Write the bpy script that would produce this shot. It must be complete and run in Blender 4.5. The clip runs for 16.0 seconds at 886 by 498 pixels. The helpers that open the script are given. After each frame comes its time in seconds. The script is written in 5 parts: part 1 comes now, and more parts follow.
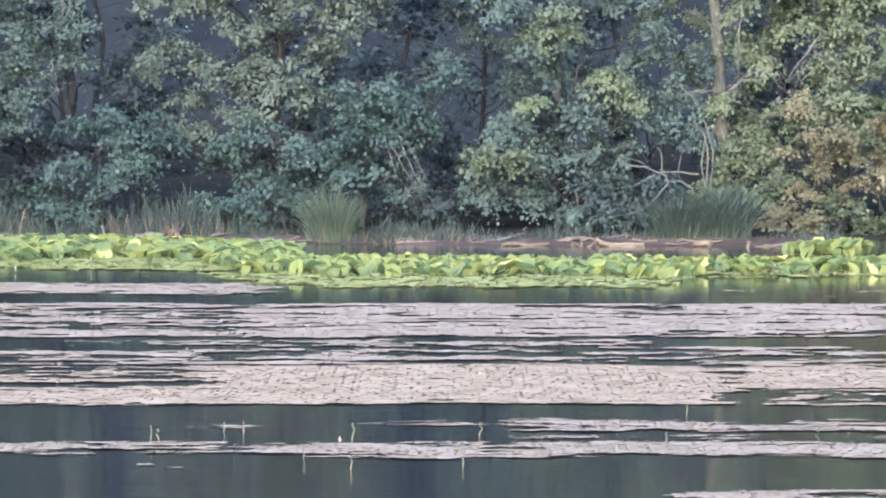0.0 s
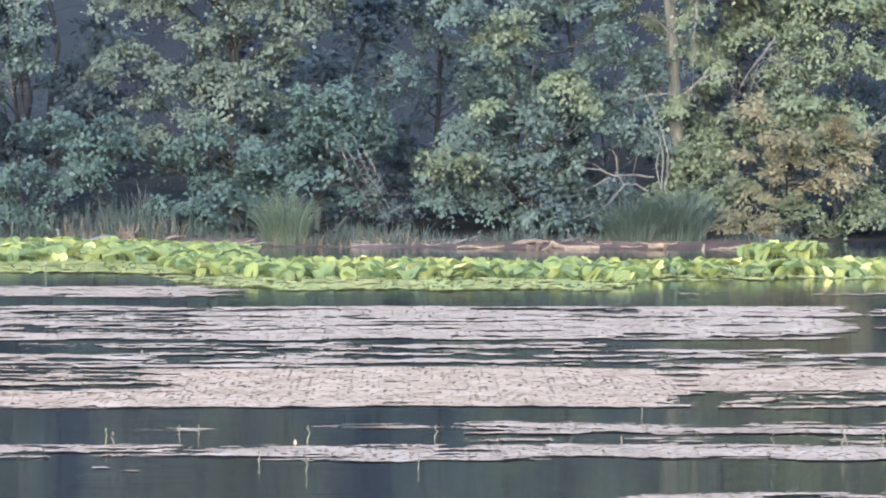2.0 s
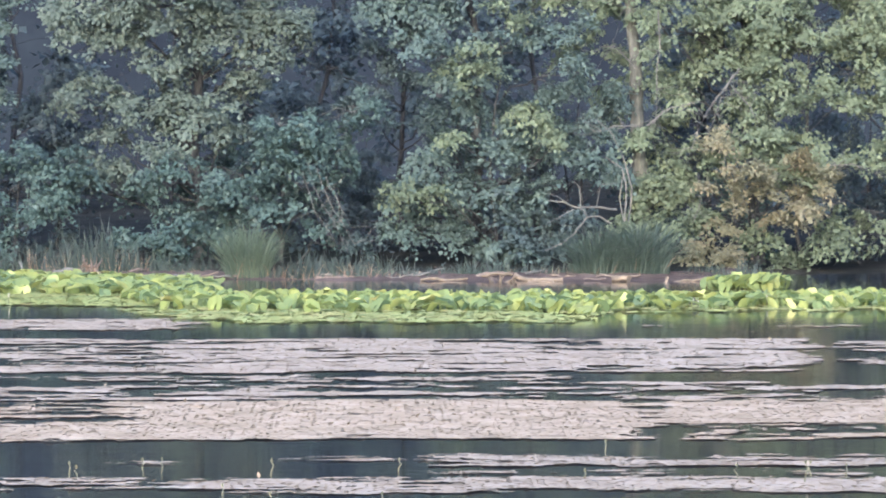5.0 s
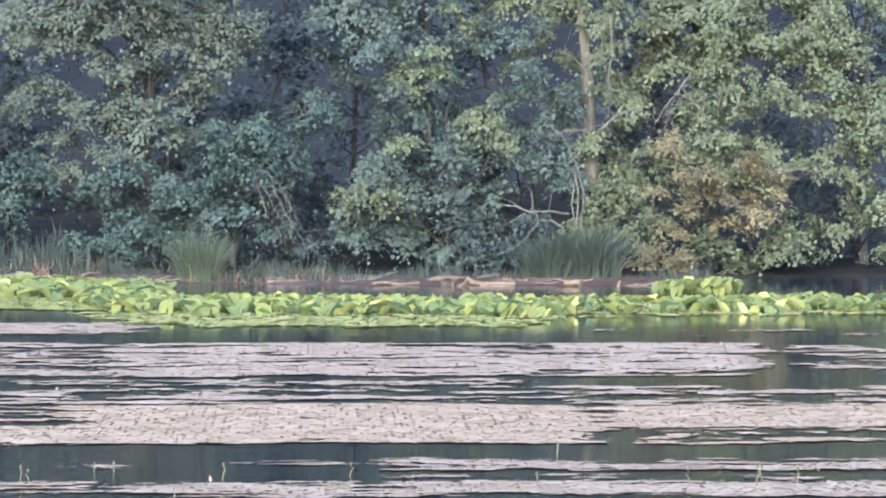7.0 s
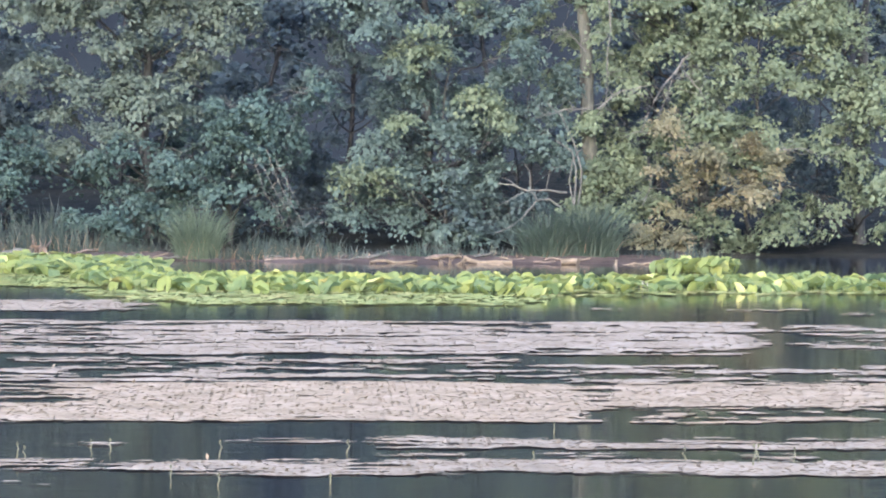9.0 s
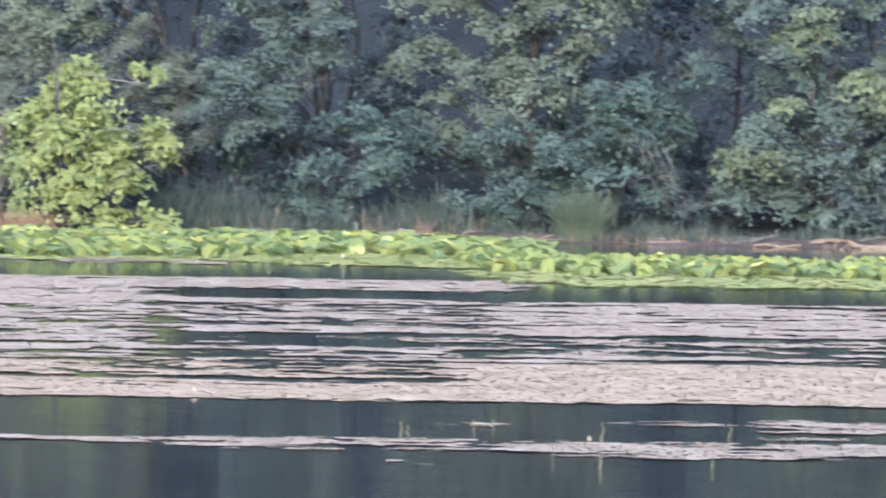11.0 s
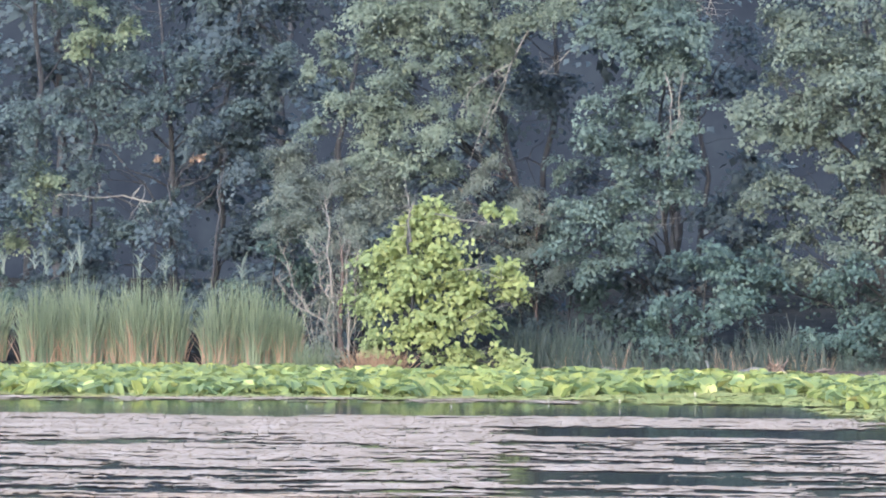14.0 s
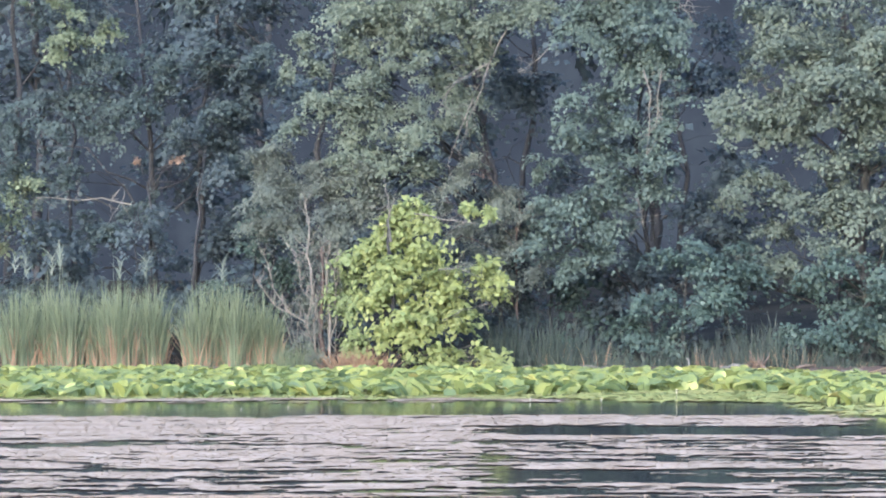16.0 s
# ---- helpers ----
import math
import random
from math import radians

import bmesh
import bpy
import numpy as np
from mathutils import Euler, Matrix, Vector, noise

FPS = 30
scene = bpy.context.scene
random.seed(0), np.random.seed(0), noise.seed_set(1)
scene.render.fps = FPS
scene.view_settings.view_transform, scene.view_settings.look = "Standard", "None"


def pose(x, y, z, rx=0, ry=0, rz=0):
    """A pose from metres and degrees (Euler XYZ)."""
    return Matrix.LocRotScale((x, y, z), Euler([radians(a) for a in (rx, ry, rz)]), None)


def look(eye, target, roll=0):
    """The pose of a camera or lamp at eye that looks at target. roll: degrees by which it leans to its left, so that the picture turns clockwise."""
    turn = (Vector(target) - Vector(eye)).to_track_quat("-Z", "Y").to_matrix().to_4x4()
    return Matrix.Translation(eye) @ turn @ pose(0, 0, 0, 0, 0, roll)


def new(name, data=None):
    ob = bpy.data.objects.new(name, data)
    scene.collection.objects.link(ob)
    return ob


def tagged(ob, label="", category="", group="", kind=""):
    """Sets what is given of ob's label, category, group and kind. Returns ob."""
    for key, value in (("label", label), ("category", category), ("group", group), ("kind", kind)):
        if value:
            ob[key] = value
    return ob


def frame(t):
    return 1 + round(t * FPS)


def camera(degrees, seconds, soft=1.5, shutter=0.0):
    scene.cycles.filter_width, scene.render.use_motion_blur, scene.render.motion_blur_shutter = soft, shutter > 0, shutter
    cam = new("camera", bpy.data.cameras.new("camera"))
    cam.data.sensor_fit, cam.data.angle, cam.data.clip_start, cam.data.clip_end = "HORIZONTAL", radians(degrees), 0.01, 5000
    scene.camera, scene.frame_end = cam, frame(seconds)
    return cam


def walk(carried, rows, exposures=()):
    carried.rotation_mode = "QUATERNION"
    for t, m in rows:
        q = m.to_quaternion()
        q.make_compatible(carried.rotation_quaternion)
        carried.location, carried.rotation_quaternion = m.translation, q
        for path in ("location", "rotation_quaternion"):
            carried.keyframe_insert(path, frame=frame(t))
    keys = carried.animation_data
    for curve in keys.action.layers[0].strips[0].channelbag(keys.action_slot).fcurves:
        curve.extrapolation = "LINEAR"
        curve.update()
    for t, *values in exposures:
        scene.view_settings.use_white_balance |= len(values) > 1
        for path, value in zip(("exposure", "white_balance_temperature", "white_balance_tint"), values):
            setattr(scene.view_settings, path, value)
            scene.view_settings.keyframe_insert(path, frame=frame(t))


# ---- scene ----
EYE_HEIGHT = 4.0
cam = camera(12.0, 16.0, soft=1.95, shutter=0.3)
# seconds, turn to the left, tilt, lean
ROWS = [
    (0.0, -0.0000, -2.4255, 0.0000),
    (0.5, -0.1165, -2.3407, 0.0105),
    (1.0, -0.2901, -2.3264, 0.0207),
    (1.5, -0.4809, -2.3945, 0.0112),
    (2.0, -0.6090, -2.3862, 0.0127),
    (2.5, -0.6789, -2.3106, -0.0117),
    (3.0, -0.7553, -2.2007, 0.0564),
    (5.5, -1.2641, -1.9256, -0.0880),
    (6.0, -1.4532, -1.9112, -0.0835),
    (6.5, -1.6062, -1.8897, 0.0250),
    (7.0, -1.7587, -1.8906, 0.0432),
    (7.5, -1.8573, -1.9847, 0.1418),
    (8.0, -1.9017, -2.0084, 0.2369),
    (8.2, -1.9086, -1.9996, 0.2520),
    (10.3, 0.1290, -2.5858, 0.4887),
    (10.5, 0.9538, -2.5884, 0.4843),
    (11.0, 3.4244, -2.4567, 0.5780),
    (11.5, 5.5951, -2.0469, 0.5256),
    (12.0, 6.8886, -1.6036, 0.5441),
    (12.5, 7.5971, -1.1726, 0.4947),
    (13.0, 7.9309, -0.8460, 0.3533),
    (13.5, 8.1173, -0.6349, 0.2519),
    (14.0, 8.2063, -0.5927, 0.0595),
    (14.5, 8.1872, -0.4261, -0.1528),
    (15.0, 8.0980, -0.4937, -0.3404),
    (15.5, 8.0134, -0.5052, -0.4428),
    (16.0, 7.9364, -0.6004, -0.4687),
]
walk(cam, [(t, pose(0, 0, EYE_HEIGHT, 90 + tilt, 0, turn) @ pose(0, 0, 0, 0, 0, lean)) for t, turn, tilt, lean in ROWS],
     exposures=[(0.0, 2.81, 5630, 22), (16.0, 2.81, 5630, 22)])

# ---- world and sun ----
SUN_HIGH, SUN_TURN = 20.0, 194.0
world = bpy.data.worlds.new("world")
scene.world = world
world.use_nodes = True
wn = world.node_tree.nodes
sky = wn.new("ShaderNodeTexSky")
sky.sky_type = "NISHITA"
sky.sun_disc = False
sky.sun_elevation = radians(SUN_HIGH)
sky.sun_rotation = radians(SUN_TURN)
sky.air_density, sky.dust_density, sky.ozone_density = 1.2, 2.0, 2.0
wn["Background"].inputs["Strength"].default_value = 0.15
world.node_tree.links.new(sky.outputs[0], wn["Background"].inputs["Color"])
sun_data = bpy.data.lights.new("sun", "SUN")
sun_data.energy, sun_data.angle, sun_data.color = 1.25, radians(75), (1.0, 0.95, 0.88)
sun = new("sun", sun_data)
a = radians(SUN_TURN)
sun.matrix_world = look((math.sin(a) * 60, math.cos(a) * 60, 60 * math.tan(radians(SUN_HIGH))), (0, 0, 0))


# ---- materials ----
def material(name):
    m = bpy.data.materials.new(name)
    m.use_nodes = True
    t = m.node_tree
    t.nodes.clear()
    out = t.nodes.new("ShaderNodeOutputMaterial")
    return m, t, out


def node(t, kind, **sets):
    n = t.nodes.new("ShaderNode" + kind)
    for k, v in sets.items():
        n.inputs[k.replace("_", " ")].default_value = v
    return n


def ramp(t, source, stops):
    r = t.nodes.new("ShaderNodeValToRGB")
    e = r.color_ramp.elements
    while len(e) < len(stops):
        e.new(0.5)
    for k, (at, c) in zip(e, stops):
        k.position, k.color = at, (*c, 1)
    t.links.new(source, r.inputs[0])
    return r


def leaf_material(name, colours, gloss=0.25, through_light=0.35, patch=1.2, vary=0.14, each=0.0):
    """Leaves: a shade per leaf, a slower drift over the crown, light let through."""
    m, t, out = material(name)
    geo = t.nodes.new("ShaderNodeNewGeometry")
    big = node(t, "TexNoise", Scale=patch, Detail=2.0)
    tc = t.nodes.new("ShaderNodeTexCoord")
    t.links.new(tc.outputs["Object"], big.inputs["Vector"])
    add = t.nodes.new("ShaderNodeMath")
    add.operation = "MULTIPLY_ADD"
    t.links.new(geo.outputs["Random Per Island"], add.inputs[0])
    add.inputs[1].default_value = vary
    shift = t.nodes.new("ShaderNodeMath")
    shift.operation = "MULTIPLY_ADD"
    t.links.new(big.outputs[0], shift.inputs[0])
    shift.inputs[1].default_value, shift.inputs[2].default_value = 0.9, -(vary + each) / 2
    lone = t.nodes.new("ShaderNodeObjectInfo")
    own = t.nodes.new("ShaderNodeMath")
    own.operation = "MULTIPLY_ADD"
    own.inputs[1].default_value = each
    t.links.new(lone.outputs["Random"], own.inputs[0])
    t.links.new(shift.outputs[0], own.inputs[2])
    t.links.new(own.outputs[0], add.inputs[2])
    n = len(colours)
    col = ramp(t, add.outputs[0], [(0.08 + 0.84 * i / (n - 1), c) for i, c in enumerate(colours)])
    front = node(t, "BsdfPrincipled", Roughness=0.45)
    front.inputs["Specular IOR Level"].default_value = gloss
    back = t.nodes.new("ShaderNodeBsdfTranslucent")
    t.links.new(col.outputs[0], front.inputs["Base Color"])
    t.links.new(col.outputs[0], back.inputs[0])
    mix = t.nodes.new("ShaderNodeMixShader")
    mix.inputs[0].default_value = through_light
    t.links.new(front.outputs[0], mix.inputs[1])
    t.links.new(back.outputs[0], mix.inputs[2])
    t.links.new(mix.outputs[0], out.inputs[0])
    return m


def rough_material(name, colours, scale, detail=6.0, rough=0.85, bump=0.4, stretch=(1, 1, 1), step=0.02, spec=0.3):
    """Bark, mud, wood, soil: two scales of noise in colour and relief."""
    m, t, out = material(name)
    tc = t.nodes.new("ShaderNodeTexCoord")
    mp = t.nodes.new("ShaderNodeMapping")
    mp.inputs["Scale"].default_value = stretch
    t.links.new(tc.outputs["Object"], mp.inputs["Vector"])
    fine = node(t, "TexNoise", Scale=scale, Detail=detail, Roughness=0.65)
    broad = node(t, "TexNoise", Scale=scale * 0.13, Detail=3.0)
    for x in (fine, broad):
        t.links.new(mp.outputs[0], x.inputs["Vector"])
    mean = t.nodes.new("ShaderNodeMath")
    mean.operation = "ADD"
    t.links.new(fine.outputs[0], mean.inputs[0])
    t.links.new(broad.outputs[0], mean.inputs[1])
    half = t.nodes.new("ShaderNodeMath")
    half.operation = "MULTIPLY"
    half.inputs[1].default_value = 0.5
    t.links.new(mean.outputs[0], half.inputs[0])
    n = len(colours)
    col = ramp(t, half.outputs[0], [(0.38 + 0.24 * i / (n - 1), c) for i, c in enumerate(colours)])
    b = node(t, "BsdfPrincipled", Roughness=rough)
    b.inputs["Specular IOR Level"].default_value = spec
    t.links.new(col.outputs[0], b.inputs["Base Color"])
    bm = node(t, "Bump", Strength=bump, Distance=step)
    t.links.new(fine.outputs[0], bm.inputs["Height"])
    t.links.new(bm.outputs[0], b.inputs["Normal"])
    t.links.new(b.outputs[0], out.inputs[0])
    return m


OLIVE = leaf_material("olive_leaf", [(0.066, 0.086, 0.073), (0.088, 0.113, 0.087), (0.120, 0.150, 0.111)], gloss=0.05, through_light=0.36)
# Bluer for depth: haze in front of set-back trees is put into this colour.
SLATE = leaf_material("slate_green_leaf", [(0.040, 0.055, 0.054), (0.054, 0.076, 0.071), (0.078, 0.103, 0.090)], gloss=0.05, through_light=0.36)
BLUE = leaf_material("blue_green_leaf", [(0.038, 0.060, 0.053), (0.053, 0.083, 0.069), (0.078, 0.117, 0.092)], gloss=0.12, through_light=0.32)
FRESH = leaf_material("fresh_green_leaf", [(0.084, 0.107, 0.072), (0.117, 0.146, 0.089), (0.158, 0.188, 0.112)], gloss=0.05, through_light=0.36)
MOSS = leaf_material("moss_green_leaf", [(0.055, 0.077, 0.070), (0.074, 0.105, 0.088), (0.106, 0.144, 0.116)], gloss=0.05, through_light=0.36)
GREY = leaf_material("grey_green_leaf", [(0.078, 0.095, 0.083), (0.103, 0.124, 0.102), (0.138, 0.164, 0.131)], gloss=0.05, through_light=0.36)
PALE = leaf_material("pale_willow_leaf", [(0.076, 0.098, 0.076), (0.106, 0.134, 0.100), (0.144, 0.176, 0.126)], gloss=0.05, through_light=0.36)
# Shade inside the wood and its blue haze are both mixed into this colour.
DEEP = leaf_material("shade_and_haze_leaf", [(0.036, 0.050, 0.055), (0.048, 0.066, 0.069), (0.067, 0.089, 0.090)], gloss=0.05, through_light=0.36)
AUTUMN = leaf_material("turning_leaf", [(0.084, 0.098, 0.062), (0.126, 0.120, 0.070), (0.150, 0.113, 0.072)], gloss=0.12, through_light=0.25, patch=1.6)
LIME = leaf_material("lime_leaf", [(0.172, 0.222, 0.099), (0.238, 0.284, 0.113), (0.300, 0.328, 0.159)], through_light=0.55, gloss=0.08, patch=1.5, vary=0.3, each=0.2)
RUSSET = leaf_material("russet_leaf", [(0.105, 0.072, 0.048), (0.165, 0.118, 0.078), (0.225, 0.166, 0.110)])
PAD = leaf_material("lily_pad", [(0.128, 0.178, 0.080), (0.178, 0.224, 0.076), (0.232, 0.260, 0.073), (0.264, 0.272, 0.082)], gloss=0.2, through_light=0.5, patch=0.7, vary=0.6, each=0.12)
PAD_OLD = leaf_material("yellowing_pad", [(0.200, 0.246, 0.084), (0.262, 0.276, 0.092), (0.320, 0.276, 0.116)], gloss=0.03, through_light=0.1, patch=0.5, vary=0.6, each=0.12)
REED = leaf_material("reed_blade", [(0.066, 0.090, 0.058), (0.105, 0.136, 0.082), (0.155, 0.186, 0.108)], patch=0.6, vary=0.5)
PALE_REED = leaf_material("pale_reed_blade", [(0.070, 0.094, 0.078), (0.104, 0.132, 0.106), (0.150, 0.178, 0.142)], patch=0.6)
# Darker than the other sedges: shade along the bank is in the blade colour.
SEDGE = leaf_material("shaded_sedge_blade", [(0.024, 0.036, 0.031), (0.036, 0.053, 0.042), (0.056, 0.074, 0.054)], patch=0.8)
TUSSOCK = leaf_material("tussock_blade", [(0.045, 0.066, 0.046), (0.070, 0.097, 0.062), (0.108, 0.134, 0.084)], patch=0.8, vary=0.5)
DROOP = leaf_material("drooping_sedge_blade", [(0.028, 0.044, 0.036), (0.050, 0.072, 0.053), (0.082, 0.106, 0.074)], patch=0.8)
STRAW = leaf_material("straw_blade", [(0.115, 0.079, 0.050), (0.190, 0.134, 0.087), (0.262, 0.194, 0.130)], gloss=0.15, through_light=0.2)
TRUNK = rough_material("pale_bark", [(0.034, 0.037, 0.030), (0.068, 0.070, 0.054), (0.112, 0.113, 0.084)], 9, stretch=(1, 1, 0.3), bump=1.0, step=0.06)
TWIG = rough_material("grey_bark", [(0.022, 0.024, 0.022), (0.037, 0.039, 0.035), (0.058, 0.060, 0.052)], 14, stretch=(1, 1, 0.35))
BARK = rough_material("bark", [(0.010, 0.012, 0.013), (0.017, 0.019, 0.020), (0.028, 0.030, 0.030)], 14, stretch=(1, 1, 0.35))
DEAD = rough_material("dead_wood", [(0.044, 0.045, 0.039), (0.074, 0.074, 0.063), (0.116, 0.115, 0.097)], 16, stretch=(1, 1, 0.4))
BLEACHED = rough_material("bleached_wood", [(0.062, 0.061, 0.052), (0.100, 0.097, 0.082), (0.150, 0.145, 0.122)], 16, stretch=(1, 1, 0.4))
BROWN = rough_material("brown_bark", [(0.034, 0.026, 0.022), (0.058, 0.046, 0.039), (0.092, 0.076, 0.062)], 14, stretch=(1, 1, 0.35))
# Darker, greener copy of the lime leaf for the bush's shaded side.
SPRING = leaf_material("shaded_bush_leaf", [(0.100, 0.138, 0.068), (0.146, 0.190, 0.084), (0.198, 0.240, 0.108)], gloss=0.12, through_light=0.32)
# Litter darkened in colour to give the deep shade under the trees.
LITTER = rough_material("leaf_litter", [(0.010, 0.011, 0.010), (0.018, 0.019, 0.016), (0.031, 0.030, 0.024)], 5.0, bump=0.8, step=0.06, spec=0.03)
ROOT = rough_material("brown_roots", [(0.055, 0.043, 0.033), (0.100, 0.079, 0.061), (0.150, 0.121, 0.094)], 12)
TIMBER = rough_material("cut_timber", [(0.050, 0.040, 0.027), (0.092, 0.073, 0.049), (0.142, 0.114, 0.077)], 9)
MUD = rough_material("mud", [(0.026, 0.020, 0.017), (0.054, 0.041, 0.034), (0.100, 0.078, 0.064)], 3.5, rough=0.75, bump=0.8, step=0.06, spec=0.12)
WEED = rough_material("pondweed", [(0.151, 0.119, 0.080), (0.221, 0.178, 0.125), (0.266, 0.223, 0.165)], 9.0, rough=0.9, bump=0.3, step=0.012, spec=0.05)
WEED_TAN = rough_material("tan_pondweed", [(0.166, 0.122, 0.073), (0.245, 0.188, 0.121), (0.296, 0.236, 0.162)], 12.0, rough=0.9, bump=0.3, step=0.012, spec=0.05)
WEED_LEAF = leaf_material("pondweed_leaf", [(0.152, 0.119, 0.076), (0.247, 0.201, 0.142), (0.323, 0.275, 0.209)], gloss=0.0, through_light=0.1, patch=0.3)
STEM = leaf_material("water_stem", [(0.12, 0.12, 0.075), (0.17, 0.165, 0.10), (0.22, 0.205, 0.14)])
BUD = rough_material("white_bud", [(0.28, 0.28, 0.21), (0.36, 0.35, 0.28)], 20)


def water_material():
    m, t, out = material("pond_water")
    b = node(t, "BsdfPrincipled", Roughness=0.04, IOR=1.33)
    tc = t.nodes.new("ShaderNodeTexCoord")
    deep = node(t, "TexNoise", Scale=0.08, Detail=3.0)
    t.links.new(tc.outputs["Object"], deep.inputs["Vector"])
    col = ramp(t, deep.outputs[0], [(0.3, (0.009, 0.010, 0.012)), (0.7, (0.014, 0.016, 0.018))])
    t.links.new(col.outputs[0], b.inputs["Base Color"])
    rip = node(t, "TexNoise", Scale=2.2, Detail=3.0)
    mp = t.nodes.new("ShaderNodeMapping")
    mp.inputs["Scale"].default_value = (0.12, 3.0, 1)
    t.links.new(tc.outputs["Object"], mp.inputs["Vector"])
    t.links.new(mp.outputs[0], rip.inputs["Vector"])
    bm = node(t, "Bump", Strength=0.26, Distance=0.010)
    t.links.new(rip.outputs[0], bm.inputs["Height"])
    t.links.new(bm.outputs[0], b.inputs["Normal"])
    t.links.new(b.outputs[0], out.inputs[0])
    return m


WATER = water_material()


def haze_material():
    """Distant woods on a glowing sheet: emission stands in for the morning haze."""
    m, t, out = material("haze_glow")
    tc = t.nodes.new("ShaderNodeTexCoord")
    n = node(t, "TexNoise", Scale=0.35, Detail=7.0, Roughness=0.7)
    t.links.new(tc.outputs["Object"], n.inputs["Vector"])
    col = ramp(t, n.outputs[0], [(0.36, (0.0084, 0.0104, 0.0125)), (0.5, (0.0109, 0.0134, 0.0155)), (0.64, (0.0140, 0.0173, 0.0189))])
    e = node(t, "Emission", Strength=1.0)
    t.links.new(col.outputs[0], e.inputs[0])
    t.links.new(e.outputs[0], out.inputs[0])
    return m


HAZE = haze_material()


# ---- mesh helpers ----
def mesh_object(name, verts, faces, mat, parent=None, label="", smooth=False):
    """One mesh object from arrays: verts n x 3, faces m x k (k = 3 or 4)."""
    verts = np.asarray(verts, dtype=np.float32)
    faces = np.asarray(faces, dtype=np.int32)
    me = bpy.data.meshes.new(name)
    k = faces.shape[1]
    me.vertices.add(len(verts))
    me.vertices.foreach_set("co", verts.ravel())
    me.loops.add(faces.size)
    me.loops.foreach_set("vertex_index", faces.ravel())
    me.polygons.add(len(faces))
    me.polygons.foreach_set("loop_start", np.arange(0, faces.size, k, dtype=np.int32))
    me.polygons.foreach_set("loop_total", np.full(len(faces), k, dtype=np.int32))
    if smooth:
        me.polygons.foreach_set("use_smooth", np.ones(len(faces), dtype=bool))
    me.materials.append(mat)
    me.update(calc_edges=True)
    me.validate()
    ob = new(name, me)
    if parent is not None:
        ob.parent = parent
    if label:
        ob["label"] = label
    return ob


def holder(name, x, y, z, label, category, group="", kind=""):
    e = new(name)
    e.location = (x, y, z)
    e.empty_display_size = 0.3
    return tagged(e, label, category, group, kind)


def unit(v):
    return v / np.maximum(np.linalg.norm(v, axis=-1, keepdims=True), 1e-6)


def leaves(rng, at, axis, normal, length, width, fold=0.11):
    """Folded four-cornered leaves. Returns verts and quads."""
    axis = unit(axis)
    side = unit(np.cross(normal, axis))
    up = np.cross(axis, side)
    length, width = length[:, None], width[:, None]
    mid = at + axis * length * 0.45
    v = np.stack([at, mid + side * width / 2 + up * width * fold, at + axis * length - up * length * 0.12,
                  mid - side * width / 2 + up * width * fold], 1)
    f = np.arange(len(at) * 4).reshape(-1, 4)
    return v.reshape(-1, 3), f


def smooth_noise(rng_seed, x, y, sx, sy):
    """Soft random field over the plan with cells of sx by sy metres."""
    r = np.random.default_rng(rng_seed).uniform(0, 1, (256, 256))
    u, w = np.asarray(x) / sx, np.asarray(y) / sy
    i, j = np.floor(u).astype(int), np.floor(w).astype(int)
    a, b = u - i, w - j
    a, b = a * a * (3 - 2 * a), b * b * (3 - 2 * b)
    g = lambda p, q: r[p % 256, q % 256]
    return (g(i, j) * (1 - a) + g(i + 1, j) * a) * (1 - b) + (g(i, j + 1) * (1 - a) + g(i + 1, j + 1) * a) * b


# Openings between the crowns onto the glowing haze sheet: x, z and half widths.
OPEN_RIGHT = [
    (6.03, 5.89, 0.30, 0.47), (5.76, 5.12, 0.41, 0.20), (3.79, 5.12, 0.57, 0.27), (7.72, 5.29, 0.30, 0.41), (9.08, 5.97, 0.34, 0.16),
    (10.65, 5.15, 0.30, 0.20), (11.13, 3.64, 0.81, 0.43), (11.19, 6.27, 0.38, 0.33), (11.53, 4.88, 0.35, 0.30), (12.29, 1.90, 0.65, 0.54),
    (9.16, 1.33, 0.33, 0.20), (13.18, 0.81, 0.61, 0.22), (12.30, 0.16, 1.49, 0.27), (4.75, 1.75, 0.40, 0.45), (13.09, 6.38, 0.41, 0.38)]
OPEN_MIDDLE = [
    (-7.55, 4.87, 0.38, 0.81), (-7.35, 3.49, 0.57, 0.30), (-0.60, 5.82, 0.75, 0.88), (-1.01, 4.74, 1.02, 0.51), (-2.02, 4.23, 0.65, 0.33),
    (0.61, 2.98, 0.70, 0.54), (1.08, 4.00, 0.43, 0.54), (0.20, 2.24, 0.47, 0.34), (0.20, 1.30, 0.20, 0.50), (-7.50, 0.96, 0.41, 0.41),
    (-4.59, 5.68, 0.30, 0.18), (-5.26, 4.40, 0.22, 0.18), (-6.74, 5.44, 0.30, 0.20), (-4.90, 5.53, 0.57, 0.20), (-5.44, 4.66, 0.57, 0.27)]
